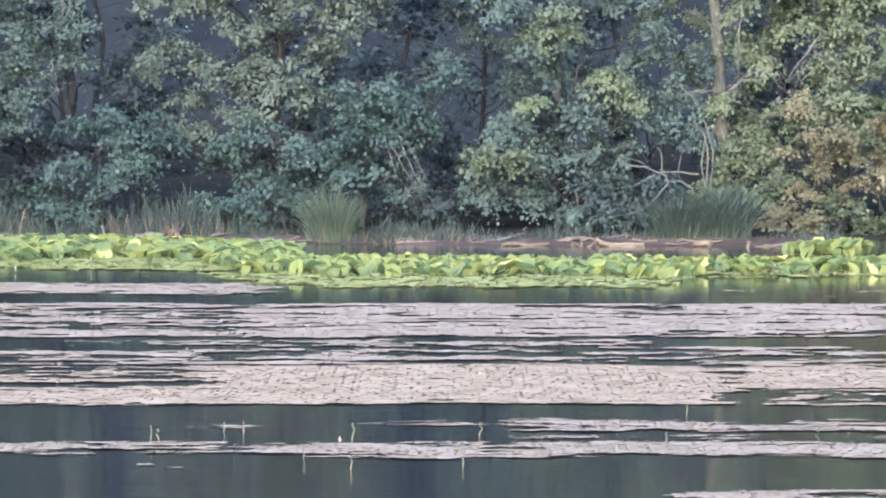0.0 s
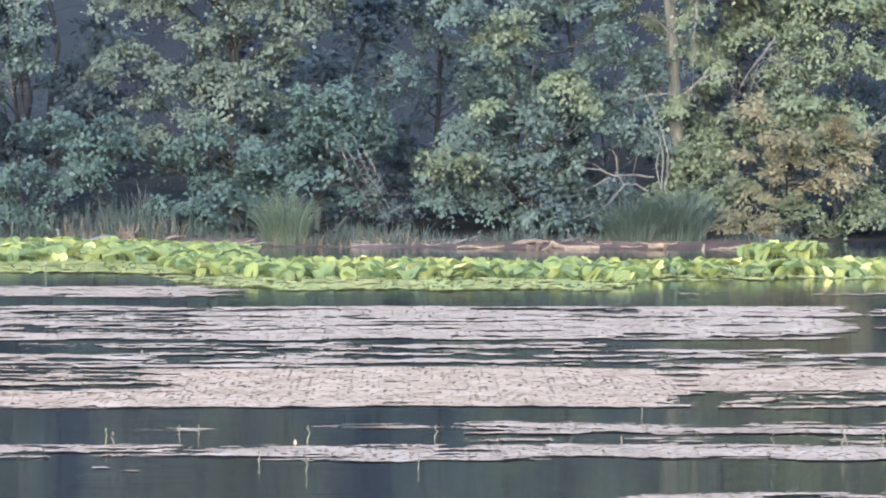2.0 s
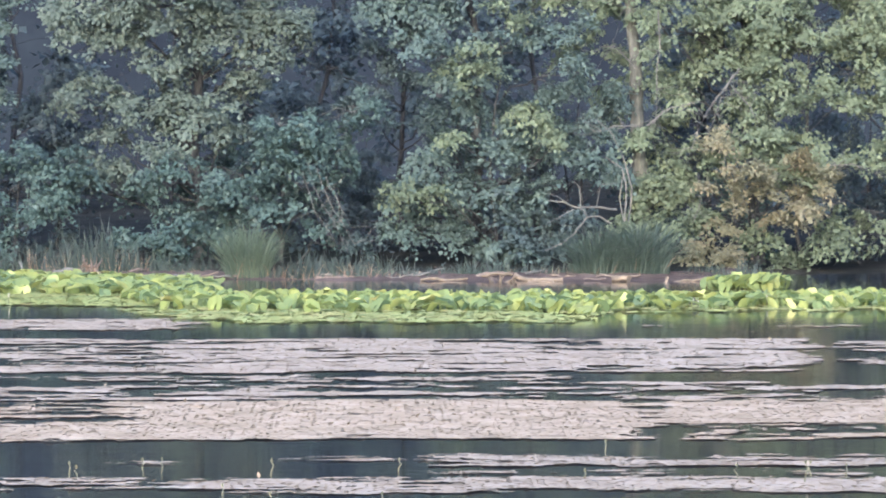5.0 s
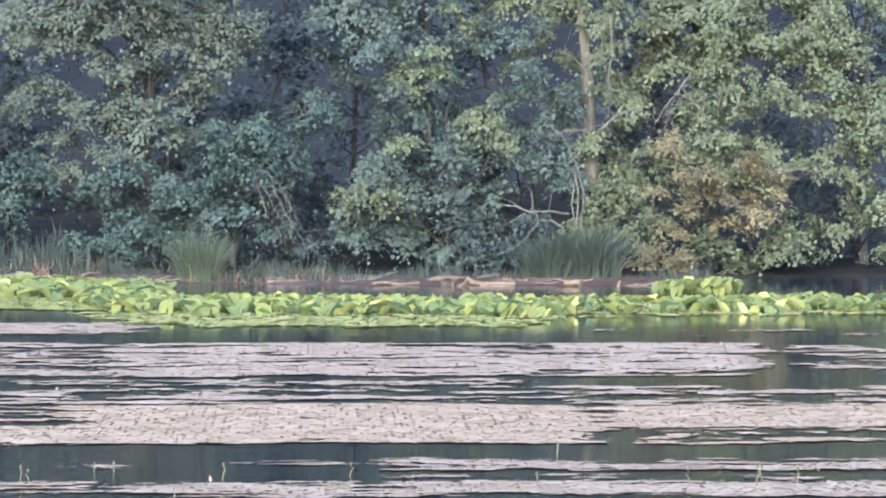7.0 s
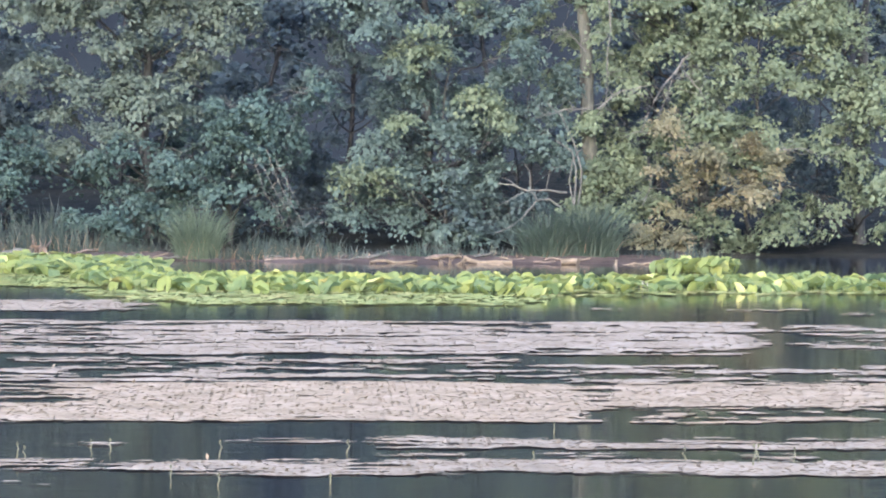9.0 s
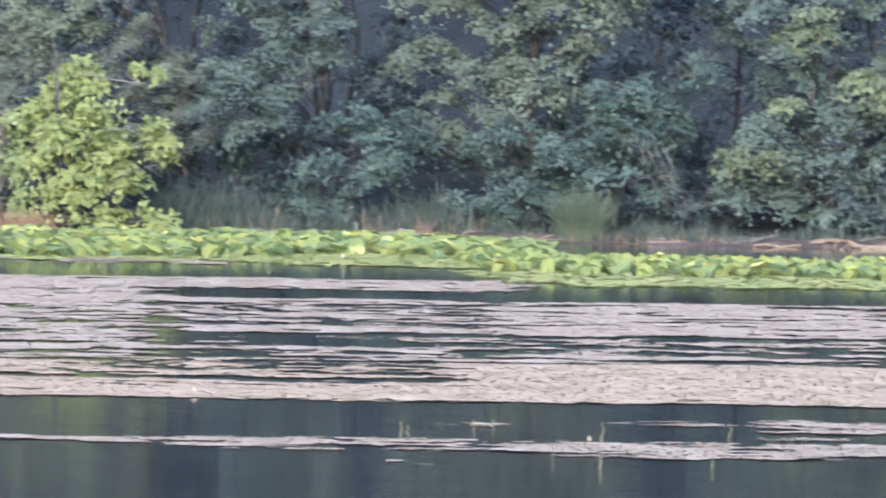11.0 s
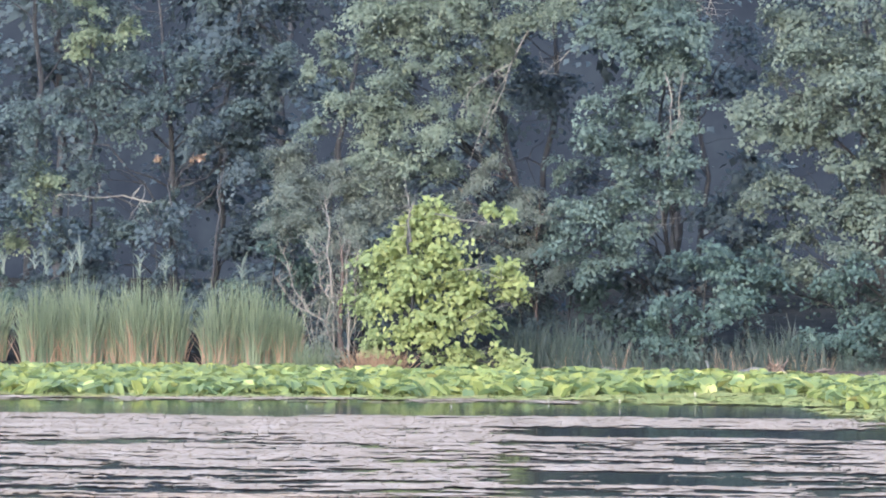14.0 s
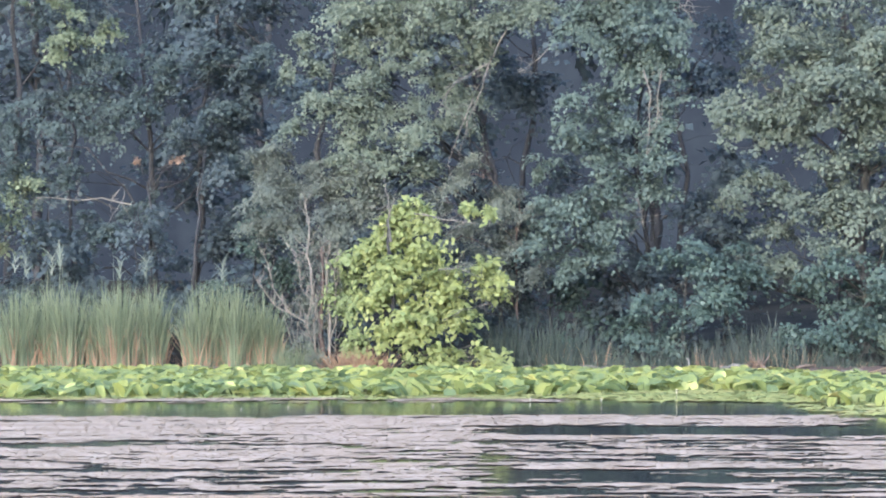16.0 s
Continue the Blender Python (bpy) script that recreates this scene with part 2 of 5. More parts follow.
OPEN_LEFT = [
    (-20.84, 8.92, 1.29, 0.51), (-18.81, 8.76, 1.56, 0.57), (-24.94, 8.82, 0.51, 0.61), (-24.67, 7.29, 1.02, 0.38), (-22.19, 5.73, 0.51, 0.27),
    (-21.98, 4.79, 0.88, 0.46), (-23.26, 4.17, 0.88, 0.16), (-19.73, 4.33, 0.75, 0.45), (-17.91, 6.83, 0.38, 0.38), (-17.56, 5.39, 0.51, 0.38),
    (-12.10, 5.84, 0.98, 0.84), (-12.03, 7.20, 0.84, 0.51), (-11.08, 4.54, 0.81, 0.19), (-7.60, 7.17, 0.70, 0.84),
    (-7.87, 5.68, 0.57, 0.57), (-7.98, 4.74, 0.62, 0.27), (-8.15, 3.85, 0.70, 0.30), (-9.30, 3.10, 0.55, 0.38), (-7.30, 8.52, 0.33, 0.61)]
OPENINGS = np.array(OPEN_RIGHT + OPEN_MIDDLE + OPEN_LEFT)


def in_opening(p, reach=1.0):
    """Which of the points p lie in an opening between the crowns; reach widens or narrows its rim."""
    out = np.zeros(len(p), bool)
    rim = reach * (0.7 + 0.6 * smooth_noise(17, p[:, 0] + 50, p[:, 2] + 50, 0.33, 0.28))
    for x, z, a, b in OPENINGS:
        out |= ((p[:, 0] - x) / a) ** 2 + ((p[:, 2] - z) / b) ** 2 < rim
    return out


def crown(rng, lobes, size, density=1.0, droop=0.25, bough=0.36, org=None):
    """Flat, drooping boughs of leaves set round the lobes (x, y, z, r) of a crown; org is its foot, where the wood's openings count."""
    vs, fs, n = [], [], 0
    for x, y, z, r in lobes:
        b0 = bough * min(1.15, 0.55 + 0.45 * r)
        count = max(5, int(2.0 * density * (r / b0) ** 2))
        d = unit(rng.normal(size=(count, 3)) + np.array([0, -0.25, 0.1]))
        shell = r * rng.uniform(0.35, 1.0, count) ** 0.6 * rng.uniform(0.8, 1.12, count)
        origin = np.array([x, y, z]) + d * shell[:, None] * np.array([1.0, 0.95, 0.85])
        if org is not None:
            free = ~in_opening(origin + org, 0.9)
            d, origin, count = d[free], origin[free], int(free.sum())
            if not count:
                continue
        out = unit(d * np.array([1, 1, 0.3]) + rng.normal(size=(count, 3)) * 0.35 + np.array([0, 0, -droop]))
        side = unit(np.cross(out, np.array([0, 0, 1.0])) + rng.normal(size=(count, 3)) * 0.25)
        top = unit(np.cross(side, out))
        top *= np.sign(top[:, 2:3] + 1e-6)
        half = b0 * rng.uniform(0.6, 1.25, count)
        per = (165 * (half / 0.36) ** 2 * (0.095 / size) ** 2 * rng.uniform(0.7, 1.2, count)).astype(int) + 6
        idx = np.repeat(np.arange(count), per)
        m = len(idx)
        g = rng.normal(size=(m, 3)) * np.array([0.55, 0.46, 0.16]) * half[idx][:, None]
        at = origin[idx] + out[idx] * g[:, :1] + side[idx] * g[:, 1:2] + top[idx] * g[:, 2:]
        at[:, 2] -= (g[:, 0] ** 2 + g[:, 1] ** 2) / half[idx] * 0.35
        if org is not None:
            free = ~in_opening(at + org, 0.55)
            at, g, idx, m = at[free], g[free], idx[free], int(free.sum())
        axis = out[idx] * (0.4 + g[:, :1]) + side[idx] * g[:, 1:2] * 1.5 + rng.normal(size=(m, 3)) * 0.5 + np.array([0, 0, -0.3])
        nrm = top[idx] + rng.normal(size=(m, 3)) * 0.16 + np.array([0, -0.5, 0.3])
        s = size * rng.uniform(0.6, 1.25, m)
        v, f = leaves(rng, at, axis, nrm, s, s * rng.uniform(0.62, 0.92, m))
        vs.append(v)
        fs.append(f + n)
        n += len(v)
    return np.concatenate(vs), np.concatenate(fs)


def tube(points, radii, sides=7):
    """A tapered, bent tube. Returns verts and quads."""
    p = np.asarray(points, float)
    r = np.asarray(radii, float)
    t = unit(np.gradient(p, axis=0))
    ref = np.where(np.abs(t[:, 2:3]) > 0.9, np.array([[1.0, 0, 0]]), np.array([[0, 0, 1.0]]))
    a1 = unit(np.cross(t, ref))
    a2 = np.cross(t, a1)
    ang = np.linspace(0, 2 * np.pi, sides, endpoint=False)
    v = p[:, None] + (a1[:, None] * np.cos(ang)[None, :, None] + a2[:, None] * np.sin(ang)[None, :, None]) * r[:, None, None]
    f = []
    for i in range(len(p) - 1):
        for j in range(sides):
            k = (j + 1) % sides
            f.append((i * sides + j, i * sides + k, (i + 1) * sides + k, (i + 1) * sides + j))
    return v.reshape(-1, 3), np.array(f)


def bent(rng, a, b, steps=7, sag=0.0, wobble=0.05):
    """A crooked line from a to b."""
    a, b = np.asarray(a, float), np.asarray(b, float)
    s = np.linspace(0, 1, steps)[:, None]
    p = a + (b - a) * s
    size = np.linalg.norm(b - a)
    kink = np.cumsum(rng.normal(size=(steps, 3)), 0)
    kink -= kink[0] + (kink[-1] - kink[0]) * s
    p += kink * wobble * size * 0.35
    p[:, 2] -= sag * np.sin(np.pi * s[:, 0]) * size
    return p


def joined(pieces):
    vs, fs, n = [], [], 0
    for v, f in pieces:
        vs.append(v)
        fs.append(f + n)
        n += len(v)
    return np.concatenate(vs), np.concatenate(fs)


def tree(seed, name, base, top, girth, lobes, mat, label, size=0.115, density=1.15, droop=0.25, category="tree", group="", limbs=True, bark=None, bough=0.46, extra=(), crook=0.03):
    """A tapered trunk, a limb to every lobe of the crown, and the leaves."""
    rng = np.random.default_rng(seed)
    bx, by, bz = base
    root = holder(name, bx, by, bz, label, category, group)
    org = np.array(base)
    lob = np.array(lobes, float).reshape(-1, 4)
    rel = lob.copy()
    rel[:, :3] -= org
    trunk_line = bent(rng, (0, 0, -0.3), np.array(top) - org, 12, wobble=crook)
    rad = girth * np.linspace(1.15, 0.22, 12) * rng.uniform(0.94, 1.06, 12)
    rad[0] *= 1.3
    fine_t, coarse_t = np.linspace(0, 1, 60), np.linspace(0, 1, 12)
    fine_line = np.stack([np.interp(fine_t, coarse_t, trunk_line[:, q]) for q in range(3)], 1)
    v, f = tube(fine_line, np.interp(fine_t, coarse_t, rad) * rng.uniform(0.95, 1.05, 60), 12)
    v += rng.normal(size=v.shape) * girth * 0.035
    mesh_object("trunk", v, f, bark or TWIG, root, smooth=True)
    if limbs:
        for x, y, z, r in rel:
            want = max(0.1, z - 0.6 * abs(math.hypot(x, y)) * 0.6 - 0.4)
            i = int(np.argmin(np.abs(trunk_line[:, 2] - want)))
            i = min(max(i, 1), 10)
            a = trunk_line[i]
            line = bent(rng, a, (x, y, z), 8, sag=-0.08, wobble=0.12)
            pieces = [tube(line, np.linspace(min(rad[i] * 0.4, 0.025 + 0.02 * r), 0.01, 8), 5)]
            twigs = [tube(bent(rng, line[rng.integers(3, 8)], np.array((x, y, z)) + unit(rng.normal(size=3)) * r * 0.85, 5, wobble=0.15), np.linspace(0.014, 0.005, 5), 4) for k in range(4)]
            v, f = joined(pieces + (twigs if group else []))
            limb = mesh_object("limb", v, f, bark or TWIG, root, smooth=True)
            for v, f in [] if group else twigs:
                mesh_object("twig", v, f, bark or TWIG, limb, smooth=True)
    for line, thick in extra:
        pts = np.array(line, float).reshape(-1, 3) - org
        fine = np.concatenate([bent(rng, pts[q], pts[q + 1], 4, wobble=0.08)[:-1] for q in range(len(pts) - 1)] + [pts[-1:]])
        v, f = tube(fine, np.linspace(thick * 0.65, thick * 0.25, len(fine)), 6)
        branch = mesh_object("bare_branch", v, f, DEAD, root, "pale bare branch", smooth=True)
        for q in range(11):
            st = fine[rng.integers(1, len(fine))]
            v, f = tube(bent(rng, st, st + rng.normal(size=3) * np.array([0.3, 0.12, 0.3]), 5, wobble=0.2), np.linspace(thick * 0.3, 0.003, 5), 4)
            mesh_object("twig", v, f, DEAD, branch, smooth=True)
    v, f = crown(rng, rel, size, density, droop, bough, org if by > 99.5 and not group else None)
    mesh_object("crown", v, f, mat, root)
    return root


def blades(rng, at, height, lean, width, curl=0.6, steps=4):
    """Curved, tapering grass blades; lean is a sideways vector for each."""
    m = len(at)
    s = np.linspace(0, 1, steps + 1)
    side = unit(np.stack([np.cos(rng.uniform(0, np.pi, m)), np.sin(rng.uniform(0, np.pi, m)) * 0.4, np.zeros(m)], 1))
    rows = []
    for q in s:
        c = at + np.stack([lean[:, 0] * q ** (1 + curl), lean[:, 1] * q ** (1 + curl), height * (q - 0.12 * curl * q ** 3)], 1)
        w = (width * (1 - q) ** 0.7 + 0.002)[:, None] / 2
        rows += [c - side * w, c + side * w]
    v = np.stack(rows, 1)
    n = 2 * (steps + 1)
    f = []
    for i in range(steps):
        f.append(np.stack([np.arange(m) * n + 2 * i + j for j in (0, 1, 3, 2)], 1))
    return v.reshape(-1, 3), np.concatenate(f)


def tuft(seed, name, x, y, z, rx, ry, height, count, mat, label, category, spread=0.5, width=0.014, curl=0.8, straw=0, group="", kind=""):
    rng = np.random.default_rng(seed)
    root = holder(name, x, y, z, label, category, group, kind)
    ang, rr = rng.uniform(0, 2 * np.pi, count), np.sqrt(rng.uniform(0, 1, count))
    at = np.stack([np.cos(ang) * rr * rx, np.sin(ang) * rr * ry, np.full(count, -0.1)], 1)
    h = height * rng.uniform(0.5, 1.1, count) * (1.05 - 0.3 * rr) + 0.1
    out = np.stack([np.cos(ang) * rr, np.sin(ang) * rr], 1) * spread * height
    lean = out * rng.uniform(0.2, 1.3, count)[:, None] + rng.normal(size=(count, 2)) * spread * height * 0.3
    v, f = blades(rng, at, h, lean, np.full(count, width) * rng.uniform(0.6, 1.3, count), curl)
    tagged(mesh_object("foliage", v, f, mat, root), kind="stuff")
    if straw:
        ang, rr = rng.uniform(0, 2 * np.pi, straw), np.sqrt(rng.uniform(0, 1, straw))
        at = np.stack([np.cos(ang) * rr * rx * 1.05, np.sin(ang) * rr * ry * 1.05 - 0.05, np.full(straw, -0.1)], 1)
        v, f = blades(rng, at, height * rng.uniform(0.15, 0.5, straw), rng.normal(size=(straw, 2)) * 0.22, np.full(straw, width * 1.1), 0.6)
        tagged(mesh_object("dead_foliage", v, f, STRAW, root, "dry tan dead blades at the foot"), kind="stuff")
    return root


# ---- ground, water, distance ----
def shore_line(x):
    """Distance of the far waterline."""
    return np.interp(x, [-60, -24, -17, -9, -4, 0, 6, 8.2, 9.4, 16, 60], [96, 97.5, 98.5, 98.2, 97.6, 96.9, 96.1, 96.3, 100.5, 101, 101])


def ground_height(x, y):
    s = y - shore_line(x)
    bank = np.interp(s, [-30, -6, -1.0, 0, 0.6, 3.5, 8, 30, 120, 400], [-1.2, -0.6, -0.12, 0.0, 0.07, 0.16, 0.4, 0.7, 1.5, 8])
    near = np.interp(y, [-400, -8, 1.5, 4, 12], [6, 2.5, 2.3, 0.1, -1.2])
    flank = np.interp(np.abs(x), [55, 62, 400], [-1.2, 0.6, 9])
    h = np.maximum(np.maximum(bank, near), flank)
    return h + (smooth_noise(3, x, y, 0.7, 0.5) - 0.5) * 0.05 + (smooth_noise(4, x, y, 3.0, 2.0) - 0.5) * 0.08


def grid_mesh(name, xs, ys, height, mat, label, kind="structure", category=""):
    gx, gy = np.meshgrid(xs, ys)
    v = np.stack([gx, gy, height(gx, gy)], -1).reshape(-1, 3)
    n = len(xs)
    i, j = np.meshgrid(np.arange(n - 1), np.arange(len(ys) - 1))
    a = (j * n + i).ravel()
    ob = mesh_object(name, v, np.stack([a, a + 1, a + n + 1, a + n], 1), mat, smooth=True)
    return tagged(ob, label, category or name, kind=kind)


xs = np.concatenate([np.linspace(-900, -70, 12), np.arange(-60, -32, 2.0), np.arange(-30, 22, 0.22), np.arange(22, 62, 2.0), np.linspace(70, 900, 12)])
ys = np.concatenate([np.linspace(-600, -12, 10), np.arange(-8, 92, 2.0), np.arange(92, 108, 0.2), np.arange(108, 140, 2.0), np.linspace(150, 900, 14)])
grid_mesh("ground", xs, ys, ground_height, LITTER, "woodland floor of leaf litter around the pond, coloured dark for shade", category="ground")
mx = np.arange(-30, 9.3, 0.15)
mt = np.linspace(-1.2, 2.4, 30)
gx, gt = np.meshgrid(mx, mt)
gy = gt + shore_line(gx) + (smooth_noise(14, gx, gt * 0, 1.1, 1) - 0.5) * 0.8
gz = ground_height(gx, gy) + 0.012 + 0.05 * smooth_noise(15, gx, gy, 0.3, 0.2) * np.clip(gt, 0, 1) - np.clip(gt - 1.7, 0, 1) * 0.25
a = (np.arange(len(mt) - 1)[:, None] * len(mx) + np.arange(len(mx) - 1)[None]).ravel()
tagged(mesh_object("mud_bank", np.stack([gx, gy, gz], -1).reshape(-1, 3), np.stack([a, a + 1, a + len(mx) + 1, a + len(mx)], 1), MUD, smooth=True),
       "wet brown mud along the waterline", "mud bank", kind="structure")
grid_mesh("water", np.linspace(-70, 70, 15), np.linspace(-5, 112, 13), lambda x, y: x * 0, WATER, "still dark pond water mirroring the trees", category="water")

# Emissive sheet: its blue-grey glow is the haze seen between the crowns.
xs = np.linspace(-190, 190, 45)
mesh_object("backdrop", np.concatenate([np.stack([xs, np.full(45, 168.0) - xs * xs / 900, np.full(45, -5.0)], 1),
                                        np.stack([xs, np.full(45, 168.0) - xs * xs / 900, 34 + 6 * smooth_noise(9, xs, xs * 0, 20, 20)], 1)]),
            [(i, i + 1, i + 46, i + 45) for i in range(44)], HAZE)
tagged(bpy.data.objects["backdrop"], "glowing sheet painted as hazy blue-grey woods far behind the pond", "backdrop", kind="structure")

# ---- trees along the far bank ----
tree(11, "alder_tree", (-3.94, 103.50, -0.07), (-4.34, 103.00, 10.30), 0.16,
     [-1.70, 101.74, 5.97, 0.68, -2.37, 101.31, 5.28, 0.64, -2.86, 101.78, 4.47, 0.64, -3.71, 100.88, 3.93, 0.64, -3.32, 101.41, 5.83, 0.64,
      -4.26, 101.18, 5.01, 0.64, -2.10, 101.60, 6.37, 0.64, -3.17, 100.97, 3.25, 0.57, -6.99, 101.67, 5.83, 0.64, -6.97, 101.34, 4.27, 0.68,
      -6.04, 101.70, 5.83, 0.68, -5.89, 101.28, 4.33, 0.68, -5.07, 101.23, 5.01, 0.57, -4.96, 101.59, 3.79, 0.64, -6.05, 101.78, 3.25, 0.64,
      -4.80, 101.17, 2.98, 0.64, -4.15, 101.77, 4.20, 0.64, -5.51, 101.73, 2.43, 0.64, -5.19, 100.98, 6.36, 0.64, -3.86, 101.41, 6.50, 0.64,
      -6.58, 101.50, 2.30, 0.64,
      -4.56, 101.80, 6.66, 1.90, -6.49, 102.00, 6.95, 1.70, -2.93, 102.00, 7.22, 1.80, -5.01, 102.50, 9.03, 2.40], OLIVE,
     "broad alder with olive-green leaves leaning out from the muddy bank")
tree(12, "willow_bush", (-1.97, 101.80, -0.03), (-1.96, 101.60, 3.66), 0.07,
     [-1.94, 100.20, 3.53, 0.64, -1.27, 100.21, 3.53, 0.71, -0.47, 100.79, 3.52, 0.64, 0.07, 100.49, 3.93, 0.50, -0.20, 100.37, 2.99, 0.64,
      -1.01, 100.67, 2.72, 0.71, -1.80, 99.93, 2.59, 0.68, -2.49, 100.61, 2.72, 0.68, -2.88, 100.27, 2.18, 0.64, -2.07, 99.99, 1.79, 0.68,
      -1.28, 100.56, 1.64, 0.64, -3.31, 100.83, 1.50, 0.57, -4.35, 100.11, 2.59, 0.54, -0.74, 100.53, 0.97, 0.50, -3.69, 100.20, 2.05, 0.57,
      -5.05, 100.64, 2.18, 0.57, -4.11, 100.62, 1.23, 0.64], BLUE,
     "dense blue-green bush with glossy leaves over the shore", size=0.12, category="bush",
     extra=[((-1.26, 99.60, 2.66, -0.92, 99.40, 1.67, -0.32, 99.30, 0.54), 0.016), ((-1.05, 99.60, 2.53, -0.65, 99.40, 1.53, -0.16, 99.30, 0.74), 0.02),
            ((-0.85, 99.60, 2.33, -0.52, 99.40, 1.67, -0.25, 99.30, 1.14), 0.018), ((-1.39, 99.60, 2.46, -1.12, 99.40, 1.53, -0.65, 99.30, 0.87), 0.018)])
tree(13, "willow_bush", (-8.37, 101.50, 0.04), (-8.22, 101.30, 2.57), 0.05,
     [-8.94, 100.20, 1.50, 0.75, -8.01, 100.40, 2.45, 0.85, -7.33, 100.30, 1.84, 0.65, -9.36, 100.00, 0.90, 0.5, -6.87, 100.50, 2.65, 0.7, -8.52, 100.00, 0.77, 0.45,
      -7.86, 100.20, 1.24, 0.5], BLUE, "low blue-green bush hanging over reeds at the shore", size=0.115, category="bush")
tree(14, "willow_bush", (-4.80, 101.00, 0.04), (-4.79, 100.80, 1.09), 0.035,
     [-4.74, 99.80, 0.92, 0.5, -5.54, 99.80, 0.78, 0.4, -3.94, 99.90, 1.05, 0.45, -4.47, 99.70, 0.52, 0.3], BLUE,
     "small rounded bush at the foot of an alder", size=0.11, category="bush")
tree(15, "alder_tree", (3.12, 103.00, -0.08), (2.43, 103.00, 10.29), 0.15,
     [0.88, 100.59, 1.91, 0.60, 1.42, 100.74, 2.31, 0.64, 1.97, 101.30, 2.98, 0.64, 2.37, 101.08, 3.80, 0.64, 2.63, 100.59, 4.60, 0.64,
      1.69, 100.93, 1.36, 0.78, 2.64, 100.98, 2.04, 0.85, 0.88, 100.66, 0.96, 0.60, 2.51, 101.23, 0.81, 0.78, 3.44, 100.61, 0.69, 0.64,
      3.59, 100.89, 1.77, 0.71, 3.46, 101.02, 2.85, 0.71, 3.86, 100.93, 3.66, 0.68, 4.54, 101.09, 4.20, 0.60, 4.96, 101.24, 4.81, 0.57,
      4.15, 101.46, 5.83, 0.68, 5.07, 100.78, 5.82, 0.68, 4.41, 101.15, 2.71, 0.68, 5.23, 101.20, 3.32, 0.64, 3.04, 100.79, 5.42, 0.71,
      1.55, 100.50, 5.48, 0.50, 2.18, 101.47, 4.75, 0.57, 1.18, 102.00, 6.94, 1.60, 2.95, 102.00, 8.59, 2.20], MOSS,
     "alder with mid-green leaves reaching down to the mud bank")
tree(16, "poplar_tree", (6.74, 101.15, 0.02), (6.36, 101.30, 11.50), 0.2,
     [5.70, 103.40, 5.46, 1.0, 7.71, 103.20, 5.18, 0.9, 8.28, 102.60, 6.28, 1.3, 5.45, 102.60, 6.82, 1.4, 6.93, 102.00, 8.04, 1.8, 7.86, 103.40, 4.07, 0.7,
      6.21, 103.80, 4.07, 0.7], FRESH, "tall tree with a bare straight grey-brown trunk", bark=TRUNK, limbs=False, crook=0.012,
     extra=[((6.63, 100.60, 3.52, 6.01, 100.40, 3.52, 5.59, 100.20, 3.36), 0.035), ((6.82, 100.60, 3.52, 7.38, 100.40, 3.96, 8.05, 100.20, 4.10), 0.035),
            ((6.54, 100.60, 4.89, 6.01, 100.40, 5.43), 0.04), ((7.05, 100.20, 6.25, 7.02, 100.20, 4.88, 6.98, 100.20, 3.52), 0.03)])
tree(17, "alder_tree", (9.80, 103.20, -0.10), (9.64, 103.00, 10.32), 0.15,
     [6.96, 100.72, 3.26, 0.57, 7.69, 101.33, 2.71, 0.68, 7.13, 101.16, 2.17, 0.64, 7.95, 101.18, 1.90, 0.71, 7.55, 101.32, 4.48, 0.54,
      7.92, 100.93, 5.83, 0.60, 8.63, 101.26, 5.09, 0.64, 8.50, 101.38, 6.24, 0.64, 9.65, 100.60, 6.16, 0.68, 9.80, 101.35, 5.23, 0.68,
      9.21, 100.89, 4.48, 0.68, 9.97, 100.98, 4.14, 0.64, 9.12, 100.65, 3.39, 0.71, 9.86, 101.20, 2.85, 0.64, 8.46, 100.79, 2.72, 0.64,
      10.55, 101.37, 3.19, 0.54, 10.43, 100.78, 2.31, 0.64, 9.57, 101.06, 0.95, 0.60, 6.83, 100.90, 6.43, 0.64, 5.90, 101.11, 6.44, 0.57,
      7.09, 100.70, 5.69, 0.40, 9.78, 101.60, 6.53, 1.50, 11.43, 101.60, 6.12, 1.50, 10.37, 102.00, 8.47, 2.20], FRESH,
     "alder with pale stems and yellowish green leaves",
     extra=[((9.03, 100.60, 4.88, 8.37, 100.30, 4.07, 7.85, 100.10, 2.99), 0.04), ((8.86, 100.50, 4.74, 8.57, 100.30, 4.20, 8.15, 100.10, 2.99), 0.03),
            ((8.85, 100.40, 4.47, 9.24, 100.20, 4.00, 9.43, 100.10, 3.53), 0.025), ((11.15, 100.30, 2.58, 11.68, 100.20, 2.61, 12.23, 100.20, 2.38), 0.03),
            ((7.86, 99.80, 1.25, 8.06, 99.80, 1.85, 8.26, 99.80, 2.16), 0.02)])
tree(18, "turning_shrub", (8.94, 101.40, -0.03), (8.97, 101.00, 2.57), 0.045,
     [8.37, 99.67, 2.19, 0.60, 8.56, 100.33, 0.97, 0.57, 8.79, 99.89, 0.55, 0.43, 7.73, 100.08, 0.51, 0.40, 10.13, 99.88, 1.65, 0.60,
      10.78, 99.62, 1.79, 0.57, 10.96, 100.09, 2.32, 0.43, 9.76, 100.17, 2.05, 0.51, 9.03, 99.59, 2.53, 0.51, 8.38, 99.86, 3.13, 0.37,
      10.39, 99.76, 2.59, 0.40, 9.03, 99.57, 1.53, 0.48], AUTUMN, "shrub turning yellow and russet beside the mud bank", size=0.10, category="shrub")
